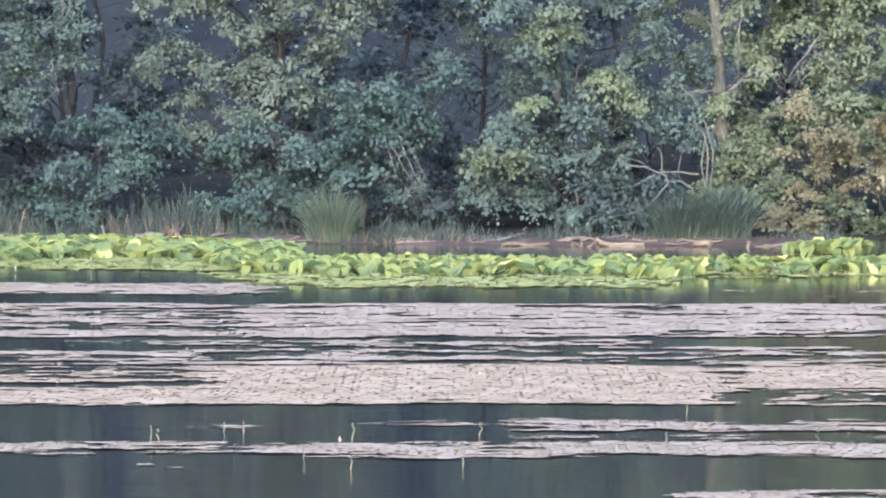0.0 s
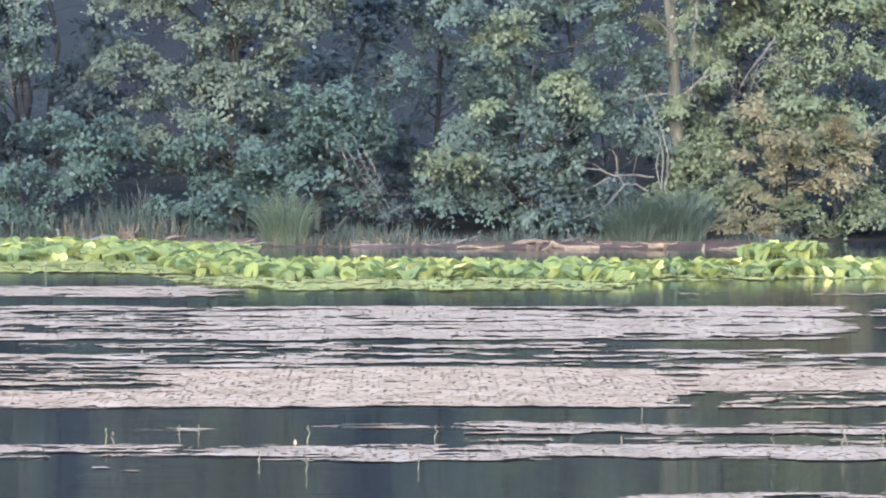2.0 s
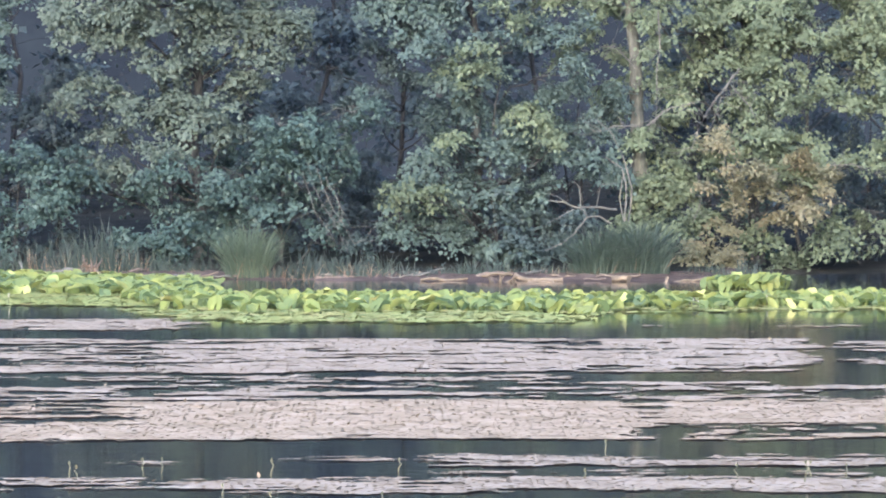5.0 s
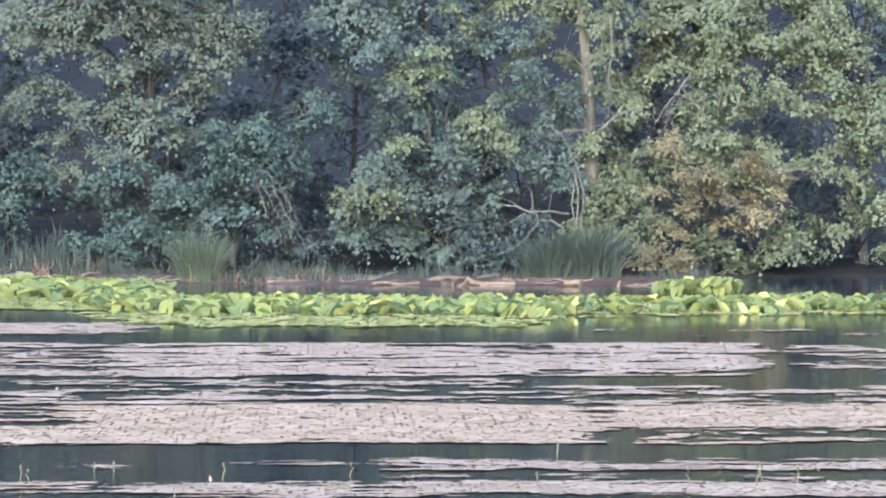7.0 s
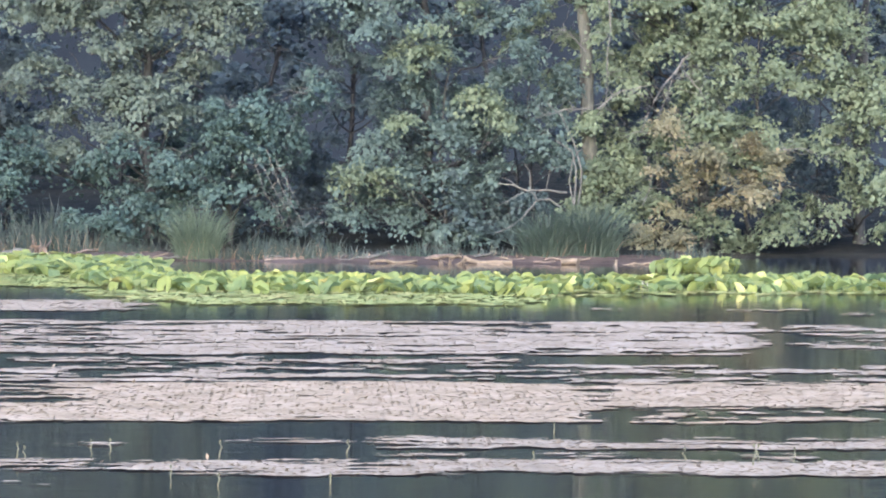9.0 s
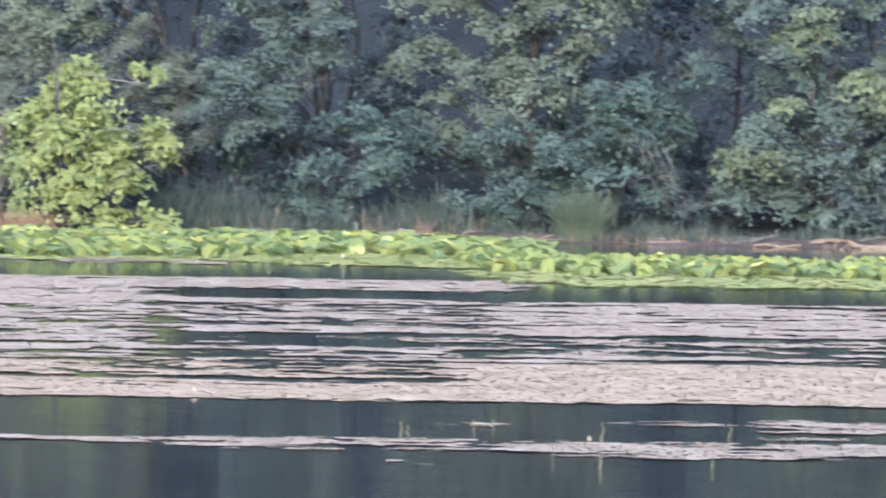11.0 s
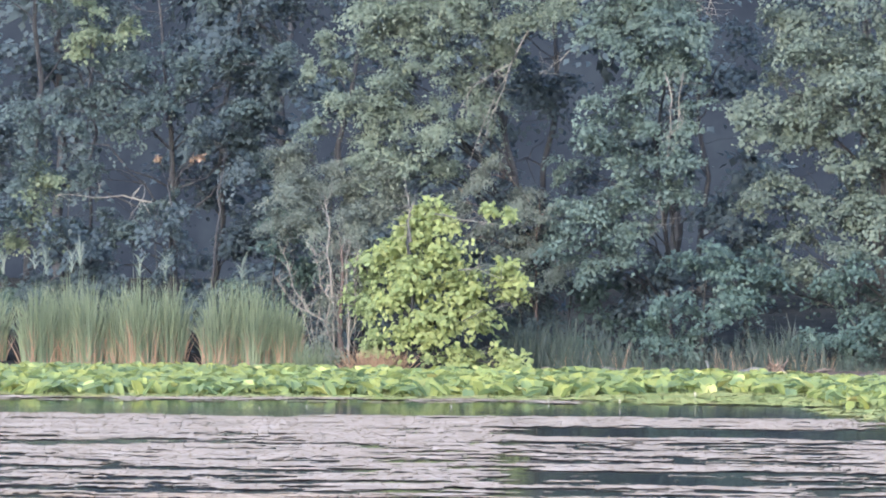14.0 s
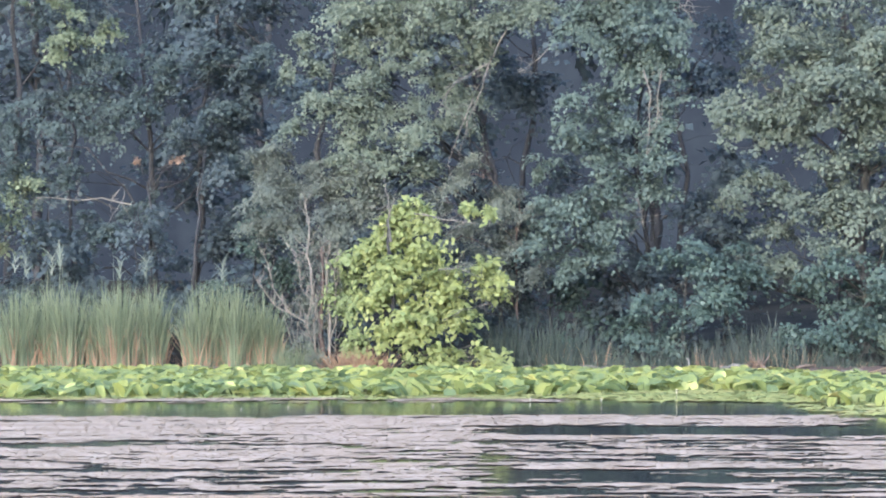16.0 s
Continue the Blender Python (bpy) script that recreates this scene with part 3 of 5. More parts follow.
tree(19, "alder_tree", (13.68, 104.00, -0.12), (13.35, 103.60, 10.38), 0.15,
     [11.19, 100.88, 0.68, 0.64, 10.43, 101.45, 0.59, 0.60, 11.87, 101.45, 0.39, 0.50, 12.60, 101.27, 0.53, 0.50, 12.85, 101.62, 1.34, 0.60,
      12.13, 100.91, 5.56, 0.64, 12.89, 101.55, 5.71, 0.64, 13.15, 100.87, 4.82, 0.68, 12.16, 101.66, 4.41, 0.60, 12.94, 101.32, 4.00, 0.68,
      12.46, 101.31, 2.71, 0.68, 13.26, 101.67, 2.57, 0.68, 11.94, 101.49, 1.07, 0.45, 11.26, 101.49, 1.27, 0.43, 13.34, 100.75, 3.39, 0.64,
      10.38, 101.07, 5.83, 0.60, 11.57, 100.78, 5.96, 0.50, 13.91, 100.89, 1.22, 0.85, 13.90, 100.91, 3.94, 0.85, 12.56, 101.80, 6.82, 1.50,
      13.42, 102.00, 8.76, 2.20], FRESH, "alder whose low branches overhang dark water")
tree(20, "alder_tree", (-9.28, 104.00, -0.06), (-9.83, 103.90, 10.37), 0.07,
     [-10.43, 102.16, 8.46, 0.88, -9.13, 101.43, 8.42, 0.88, -8.32, 101.60, 7.94, 0.57, -10.81, 101.79, 6.40, 0.60, -10.02, 102.15, 6.33, 0.74,
      -9.34, 102.27, 7.22, 0.74, -8.91, 102.01, 6.12, 0.68, -11.20, 101.51, 5.57, 0.60, -10.55, 101.84, 5.30, 0.65, -9.74, 102.01, 4.82, 0.74,
      -8.85, 101.35, 5.01, 0.65, -11.74, 101.98, 5.03, 0.40, -10.81, 101.67, 4.13, 0.65, -11.52, 101.89, 3.72, 0.65, -10.43, 101.97, 3.52, 0.57,
      -9.74, 101.97, 3.93, 0.60, -11.10, 101.82, 2.83, 0.65, -10.42, 101.85, 2.69, 0.51, -11.62, 101.50, 2.97, 0.57, -8.96, 101.80, 4.20, 0.43,
      -8.17, 101.43, 6.78, 0.43, -9.40, 102.20, 7.65, 0.90, -10.03, 102.30, 8.41, 1.10, -9.99, 102.60, 9.74, 2.00], MOSS,
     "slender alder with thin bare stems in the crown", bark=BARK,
     extra=[((-9.20, 101.20, 7.20, -9.01, 101.00, 6.52, -9.04, 101.00, 5.97, -9.12, 101.00, 5.16), 0.035), ((-8.76, 101.20, 7.20, -8.85, 101.00, 6.51, -8.88, 101.00, 5.83), 0.03),
            ((-9.35, 101.00, 4.14, -9.26, 101.00, 3.80, -9.22, 101.00, 3.42), 0.022), ((-8.11, 101.60, 9.06, -8.24, 101.50, 8.64), 0.03)])
tree(21, "willow_tree", (-12.57, 105.00, -0.07), (-14.01, 104.50, 10.44), 0.11,
     [-16.77, 102.58, 7.84, 0.60, -17.56, 102.64, 7.57, 0.34, -18.13, 102.87, 7.33, 0.20, -15.91, 102.49, 8.53, 0.88, -14.87, 102.12, 8.78, 0.99,
      -13.83, 102.63, 8.65, 0.88, -12.60, 102.31, 8.77, 0.85, -11.69, 102.84, 8.78, 0.71, -16.20, 102.49, 7.00, 0.85, -15.07, 102.48, 7.55, 0.99,
      -14.16, 103.01, 7.00, 0.74, -16.76, 102.49, 6.38, 0.60, -17.32, 102.45, 6.59, 0.40, -17.89, 102.45, 5.99, 0.26, -15.93, 102.58, 5.89, 0.85,
      -14.75, 102.19, 6.01, 0.74, -13.97, 102.65, 6.09, 0.51, -16.71, 103.02, 5.34, 0.71, -15.38, 102.66, 4.91, 0.82, -14.57, 102.84, 4.77, 0.60,
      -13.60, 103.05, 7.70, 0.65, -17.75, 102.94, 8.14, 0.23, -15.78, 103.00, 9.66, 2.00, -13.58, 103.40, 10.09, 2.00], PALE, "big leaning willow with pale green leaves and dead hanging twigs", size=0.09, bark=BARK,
     extra=[((-12.54, 101.80, 8.31, -12.98, 101.50, 7.43, -13.38, 101.40, 6.54, -14.01, 101.40, 4.96), 0.04), ((-12.98, 101.50, 7.43, -13.79, 101.30, 6.95, -14.30, 101.30, 6.13), 0.03),
            ((-13.05, 101.50, 7.22, -13.51, 101.30, 5.99, -13.65, 101.30, 5.44), 0.025), ((-11.57, 101.80, 7.78, -12.23, 101.60, 7.22), 0.025)])
tree(22, "sallow_shrub", (-17.79, 104.00, -0.03), (-17.76, 103.80, 4.35), 0.05,
     [-18.88, 103.24, 5.07, 0.45, -18.47, 103.31, 5.35, 0.43, -18.04, 103.32, 4.51, 0.71, -18.80, 102.75, 4.23, 0.60, -17.13, 102.98, 4.64, 0.74,
      -16.83, 102.84, 3.80, 0.65, -17.95, 102.76, 3.67, 0.65, -16.01, 103.07, 4.08, 0.60, -16.11, 102.82, 4.78, 0.60, -18.86, 103.12, 3.53, 0.51,
      -17.43, 103.08, 5.21, 0.51, -17.07, 102.60, 3.11, 0.57], GREY, "hazy grey-green sallow shrub with fine leaves", size=0.065, density=1.8, category="shrub")
tree(23, "oak_tree", (-22.45, 107.00, -0.05), (-22.70, 107.00, 10.80), 0.10,
     [-24.98, 105.94, 6.43, 0.78, -26.01, 105.89, 6.29, 0.74, -23.85, 106.21, 6.43, 0.85, -22.53, 105.59, 6.55, 0.65, -21.67, 105.67, 6.19, 0.57,
      -24.25, 106.01, 7.45, 0.65, -23.19, 105.90, 7.72, 0.74, -22.06, 106.17, 7.87, 0.65, -21.77, 105.83, 7.21, 0.43, -20.79, 105.70, 7.70, 0.60,
      -20.20, 106.43, 7.43, 0.65, -19.48, 105.74, 7.83, 0.51, -20.20, 105.65, 6.68, 0.57, -20.66, 105.78, 6.04, 0.51, -25.86, 105.84, 4.69, 0.71,
      -24.49, 105.73, 4.97, 0.45, -23.38, 106.04, 3.74, 0.74, -22.43, 106.44, 3.95, 0.57, -21.74, 105.63, 4.89, 0.51, -20.25, 105.92, 5.46, 0.57,
      -19.86, 106.17, 4.74, 0.43, -25.25, 106.38, 3.23, 0.64, -23.93, 106.50, 3.16, 0.71, -26.27, 109.00, 10.39, 2.00, -21.26, 110.00, 10.69, 2.00], SLATE, "dark oak with drooping branches behind a reed bed", size=0.11, bark=BARK)
tree(24, "young_birch", (-21.09, 104.20, 0.15), (-20.60, 104.20, 5.35), 0.055, [-20.21, 104.60, 4.93, 0.5, -20.94, 104.60, 5.72, 0.5], DEEP,
     "thin leaning young tree with a pale stem", size=0.1, bark=BARK)


tree(25, "hazel_shrub", (7.04, 101.60, -0.03), (7.03, 101.50, 1.61), 0.03,
     [7.00, 101.00, 1.76, 0.5, 7.59, 100.80, 1.22, 0.5, 6.85, 100.80, 1.09, 0.4, 8.14, 100.80, 1.36, 0.45, 6.65, 100.90, 1.83, 0.35, 6.37, 100.80, 1.22, 0.35, 7.41, 101.00, 2.10, 0.4], FRESH, "yellowish shrub at the foot of the tall tree", category="shrub")


tree(26, "withered_sapling", (-22.02, 104.30, 0.14), (-21.99, 104.30, 5.50), 0.06, [-22.22, 104.10, 5.18, 0.10, -21.39, 104.10, 5.13, 0.13, -21.20, 104.10, 5.21, 0.1], RUSSET,
     "thin sapling with a few withered orange leaves", density=0.5, size=0.1, bough=0.14, bark=BARK,
     extra=[((-22.46, 104.20, 4.07, -23.15, 104.00, 4.24, -23.86, 103.90, 4.19, -24.79, 103.80, 4.27), 0.04)])


tree(27, "elder_shrub", (-13.01, 104.50, -0.03), (-13.00, 104.40, 4.07), 0.04,
     [-13.54, 104.20, 3.93, 0.7, -12.55, 104.20, 3.51, 0.7, -13.23, 104.00, 2.66, 0.7, -12.24, 104.00, 2.10, 0.7, -13.66, 104.00, 1.68, 0.7, -12.78, 103.80, 0.99, 0.6], DEEP,
     "dark elder shrub in the shade of the willow", size=0.12, density=1.2, category="shrub")
tree(28, "maple_tree", (-25.03, 109.00, -0.12), (-25.09, 108.60, 10.81), 0.06,
     [-24.37, 104.64, 9.05, 0.71, -25.20, 105.04, 9.01, 0.43, -24.18, 105.38, 8.36, 0.50, -23.26, 104.55, 8.54, 0.34, -24.63, 105.09, 8.00, 0.28,
      -25.72, 104.67, 3.96, 0.64, -26.17, 105.27, 3.39, 0.57, -25.31, 105.44, 4.83, 0.43], FRESH,
     "tree with sparse yellowish leaf sprays above the reeds", size=0.12, density=0.8, bark=BARK)
tree(29, "young_alder", (3.20, 101.20, -0.01), (3.33, 101.00, 5.69), 0.05,
     [2.97, 100.20, 5.34, 0.7, 2.36, 100.20, 4.87, 0.45, 2.09, 100.00, 3.24, 0.3, 4.31, 100.20, 3.66, 0.4, 4.58, 100.10, 3.13, 0.35, 3.85, 100.30, 3.93, 0.35, 3.45, 100.60, 6.23, 0.6,
      0.82, 100.00, 1.99, 0.4, 1.56, 100.00, 1.85, 0.35], FRESH, "young alder with light yellow-green leaf tips", density=0.9)


tree(30, "shaded_alder", (1.05, 104.20, 0.10), (0.60, 104.00, 10.20), 0.07,
     [0.63, 103.44, 5.31, 0.54, 1.11, 103.17, 4.62, 0.54, 0.35, 102.63, 4.41, 0.43, 1.59, 103.00, 3.86, 0.54, -0.20, 102.99, 4.00, 0.35,
      0.90, 103.00, 3.51, 0.45, 2.01, 103.46, 3.51, 0.57, 1.72, 102.85, 5.86, 0.57, 0.90, 102.72, 6.13, 0.57, -1.44, 103.02, 5.17, 0.43,
      2.56, 103.14, 2.96, 0.57, 1.18, 103.44, 6.42, 0.57, 0.35, 103.08, 6.41, 0.35], SLATE,
     "dim slate-green alder set back between its neighbours", bark=BARK)


tree(36, "young_alder", (5.35, 101.60, 0.00), (5.30, 101.40, 4.60), 0.045,
     [5.54, 100.70, 2.99, 0.51, 5.75, 100.92, 3.66, 0.43, 5.07, 100.82, 2.58, 0.60, 5.93, 100.38, 2.38, 0.40, 4.78, 100.44, 1.98, 0.57,
      5.82, 100.90, 4.47, 0.37, 5.17, 100.20, 4.87, 0.48, 6.02, 100.86, 4.07, 0.31], MOSS,
     "young alder with thin leaves beside the bare trunk", bark=BARK)
tree(37, "young_alder", (10.60, 101.60, 0.00), (10.70, 101.20, 6.40), 0.05,
     [9.68, 100.84, 5.69, 0.51, 10.19, 100.57, 4.88, 0.57, 10.45, 100.44, 4.14, 0.48, 10.85, 100.42, 5.48, 0.48, 9.78, 100.40, 3.53, 0.51,
      11.01, 100.56, 4.47, 0.40, 11.69, 100.60, 4.00, 0.40, 10.75, 100.64, 2.79, 0.43, 11.54, 101.00, 2.78, 0.40, 12.26, 100.83, 5.02, 0.48], FRESH,
     "light-leaved young alder among larger ones")
tree(38, "hazel_shrub", (4.10, 101.80, 0.00), (4.05, 101.60, 2.80), 0.035,
     [4.13, 101.00, 1.22, 0.60, 4.42, 101.29, 1.89, 0.57, 3.71, 100.67, 1.77, 0.57, 3.58, 100.63, 0.96, 0.57, 4.81, 100.99, 0.95, 0.51,
      4.25, 100.54, 0.56, 0.48, 5.19, 100.53, 1.37, 0.37, 0.20, 100.91, 1.23, 0.37, -0.07, 100.87, 0.69, 0.34, 0.48, 101.23, 1.90, 0.34], SLATE,
     "dark shrub in shade over the muddy bank", category="shrub", bark=BARK)


tree(39, "sallow_thicket", (-12.60, 103.40, 0.00), (-12.50, 103.30, 4.20), 0.04,
     [-13.59, 102.86, 4.77, 0.64, -13.17, 103.39, 3.86, 0.64, -13.87, 102.85, 3.24, 0.57, -12.37, 103.23, 3.79, 0.60, -12.73, 103.30, 3.09, 0.57,
      -14.30, 102.91, 4.08, 0.51, -13.18, 102.95, 2.68, 0.51, -11.92, 102.90, 2.40, 0.43, -13.71, 102.69, 2.13, 0.48, -12.77, 102.98, 1.98, 0.48], GREY,
     "grey-brown hazy thicket of fine twigs behind the bright bush", size=0.07, density=1.2, category="shrub", bark=BROWN)


def undergrowth():
    """Shaded shrubs and saplings between the front trees and the wood."""
    rng = np.random.default_rng(66)
    for k in range(18):
        x = -27 + 2.45 * k + rng.uniform(-0.6, 0.6)
        y = rng.uniform(103.6, 105.0)
        lobes = []
        for q in range(5):
            lobes += [x + rng.uniform(-1.2, 1.2), y + rng.uniform(-0.4, 0.4), 0.6 + 0.7 * q + rng.uniform(-0.3, 0.3), rng.uniform(0.5, 0.95)]
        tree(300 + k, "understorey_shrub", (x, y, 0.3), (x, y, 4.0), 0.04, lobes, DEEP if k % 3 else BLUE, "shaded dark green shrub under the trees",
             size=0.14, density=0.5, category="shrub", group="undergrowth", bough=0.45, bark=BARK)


def back_row():
    """Darker trees that stand behind the bank, with hazy gaps between them."""
    rng = np.random.default_rng(77)
    for k in range(11):
        x = -31 + 4.4 * k + rng.uniform(-0.8, 0.8)
        y = 108 + rng.uniform(-1.5, 2.0)
        h = rng.uniform(14, 18)
        lobes = []
        for q in range(10):
            lobes += [x + rng.uniform(-2.2, 2.2), y + rng.uniform(-0.8, 0.8), h * (0.10 + 0.09 * q), rng.uniform(0.9, 1.6)]
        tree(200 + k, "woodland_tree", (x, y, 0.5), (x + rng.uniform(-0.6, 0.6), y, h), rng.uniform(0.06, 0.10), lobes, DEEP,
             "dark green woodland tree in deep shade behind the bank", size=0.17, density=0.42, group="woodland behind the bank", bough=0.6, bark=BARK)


def far_row():
    """Tall trees further into the wood."""
    rng = np.random.default_rng(88)
    for k in range(9):
        x, y, h = -36 + 6.4 * k + rng.uniform(-1.5, 1.5), 128 + rng.uniform(-3, 4), rng.uniform(15, 19)
        lobes = []
        for q in range(8):
            lobes += [x + rng.uniform(-2.6, 2.6), y + rng.uniform(-1.0, 1.0), h * (0.12 + 0.11 * q), rng.uniform(1.4, 2.2)]
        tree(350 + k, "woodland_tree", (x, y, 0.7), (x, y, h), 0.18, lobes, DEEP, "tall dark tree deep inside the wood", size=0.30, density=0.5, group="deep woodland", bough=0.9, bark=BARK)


undergrowth()
back_row()
far_row()

# ---- bright bush, snag and shore plants ----
tree(31, "lime_green_bush", (-14.56, 98.60, -0.05), (-15.00, 98.60, 3.93), 0.055,
     [-14.35, 98.20, 3.98, 0.24, -14.75, 98.20, 3.86, 0.30, -14.91, 98.20, 3.33, 0.5, -15.52, 98.20, 3.00, 0.42, -14.24, 98.20, 3.67, 0.4, -14.73, 97.90, 2.34, 0.7, -13.67, 98.00, 2.08, 0.65, -15.42, 98.00, 1.81, 0.35,
      -13.34, 98.00, 1.41, 0.5, -14.31, 97.80, 1.28, 0.65, -12.40, 98.00, 2.11, 0.36, -12.67, 98.00, 2.50, 0.32, -12.61, 98.10, 3.86, 0.2, -13.08, 98.10, 3.88, 0.14,
      -13.66, 97.90, 0.55, 0.35, -14.21, 98.00, 3.00, 0.5, -12.44, 97.80, 0.34, 0.28, -12.78, 97.80, 0.56, 0.2, -15.00, 97.90, 1.08, 0.35], LIME,
     "bright lime-green bush with broad leaves at the water's edge", size=0.155, density=2.2, droop=0.3, category="bush", bough=0.27,
     extra=[((-14.84, 97.60, 3.14, -14.88, 97.50, 3.67, -14.88, 97.50, 4.22), 0.05), ((-14.28, 97.60, 3.80, -13.47, 97.50, 3.64, -12.82, 97.60, 3.56), 0.03),
            ((-13.73, 97.50, 2.48, -13.25, 97.40, 2.55, -12.67, 97.50, 2.29), 0.03), ((-13.60, 97.50, 1.29, -13.12, 97.40, 1.56, -12.54, 97.50, 1.69), 0.02)])


# Left side of the lime-green bush, split off to carry the darker shaded colour.
tree(34, "green_bush", (-16.17, 98.90, -0.07), (-16.09, 98.80, 2.59), 0.04,
     [-16.09, 98.40, 2.57, 0.42, -15.90, 98.30, 1.66, 0.5, -16.29, 98.40, 1.99, 0.38, -15.80, 98.30, 0.86, 0.42, -15.68, 98.40, 2.40, 0.4, -14.39, 98.30, 0.44, 0.32, -13.51, 98.30, 0.41, 0.3], SPRING,
     "left side of the lime-green bush, shade in its mid-green leaf colour", size=0.125, density=1.5, droop=0.3, category="bush", bough=0.27, bark=BARK)


def main_stem():
    """The thick brown stem that shows through the bright bush."""
    rng = np.random.default_rng(35)
    root = bpy.data.objects["lime_green_bush"]
    org = np.array(root.location)
    line = [(-14.85, 98.00, -0.13), (-14.88, 97.90, 0.75), (-14.81, 97.75, 1.68), (-14.89, 97.70, 2.87), (-14.93, 97.70, 3.67)]
    pts = np.array(line) - org
    fine = np.concatenate([bent(rng, pts[q], pts[q + 1], 5, wobble=0.05)[:-1] for q in range(len(pts) - 1)] + [pts[-1:]])
    v, f = tube(fine, np.linspace(0.075, 0.035, len(fine)), 9)
    mesh_object("main_stem", v + rng.normal(size=v.shape) * 0.005, f, BARK, root, "thick dark stem", smooth=True)


main_stem()


def oval_leaf(rng, length, width):
    """A pointed oval leaf, folded along its rib, hanging and turned to the light."""
    s = np.array([0.0, 0.22, 0.5, 0.8, 1.0])
    w = np.array([0.0, 0.8, 1.0, 0.62, 0.0]) * width / 2
    curl = -0.16 * length * s ** 2
    rib = np.stack([s * 0, s * length, curl], 1)
    lift = np.array([0, 0.15, 0.2, 0.15, 0])[:, None] * np.array([[0, 0, width]])
    one = rib + np.stack([w, w * 0, w * 0], 1) + lift
    two = rib - np.stack([w, w * 0, w * 0], 1) + lift
    v = np.concatenate([rib, one, two])
    f = []
    for i in range(4):
        f += [(i, 5 + i, 6 + i, i + 1), (i, i + 1, 11 + i, 10 + i)]
    pitch, yaw = rng.uniform(-1.2, -0.5), np.pi + rng.normal() * 0.8
    c, d = math.cos(pitch), math.sin(pitch)
    v = np.stack([v[:, 0], v[:, 1] * c - v[:, 2] * d, v[:, 1] * d + v[:, 2] * c], 1)
    c, d = math.cos(yaw), math.sin(yaw)
    return np.stack([v[:, 0] * c - v[:, 1] * d, v[:, 0] * d + v[:, 1] * c, v[:, 2]], 1), np.array(f)


def loose_leaves():
    """Broad leaves on the outside of the bright bush, each by itself."""
    rng = np.random.default_rng(33)
    root = bpy.data.objects["lime_green_bush"]
    kinds = []
    for k in range(5):
        v, f = oval_leaf(rng, rng.uniform(0.13, 0.17), rng.uniform(0.085, 0.115))
        kinds.append(mesh_object("leaf", v, f, LIME, root).data)
    for o in [c for c in root.children if c.name.startswith("leaf")]:
        o.location = (rng.uniform(-0.6, 0.6), -0.9, rng.uniform(1.2, 3.0))
    for k in range(260):
        ob = new("leaf", kinds[k % 5])
        ob.parent = root
        ang, up = rng.uniform(-1.3, 1.3), rng.uniform(0.35, 3.7)
        wide = 1.55 * math.sqrt(max(0.05, 1 - ((up - 1.6) / 2.4) ** 2))
        ob.location = (0.2 + math.sin(ang) * wide * rng.uniform(0.7, 1.04), -0.45 - 0.55 * math.cos(ang), up)
        ob.rotation_euler = (rng.normal() * 0.4, rng.normal() * 0.4, rng.normal() * 0.8)


loose_leaves()


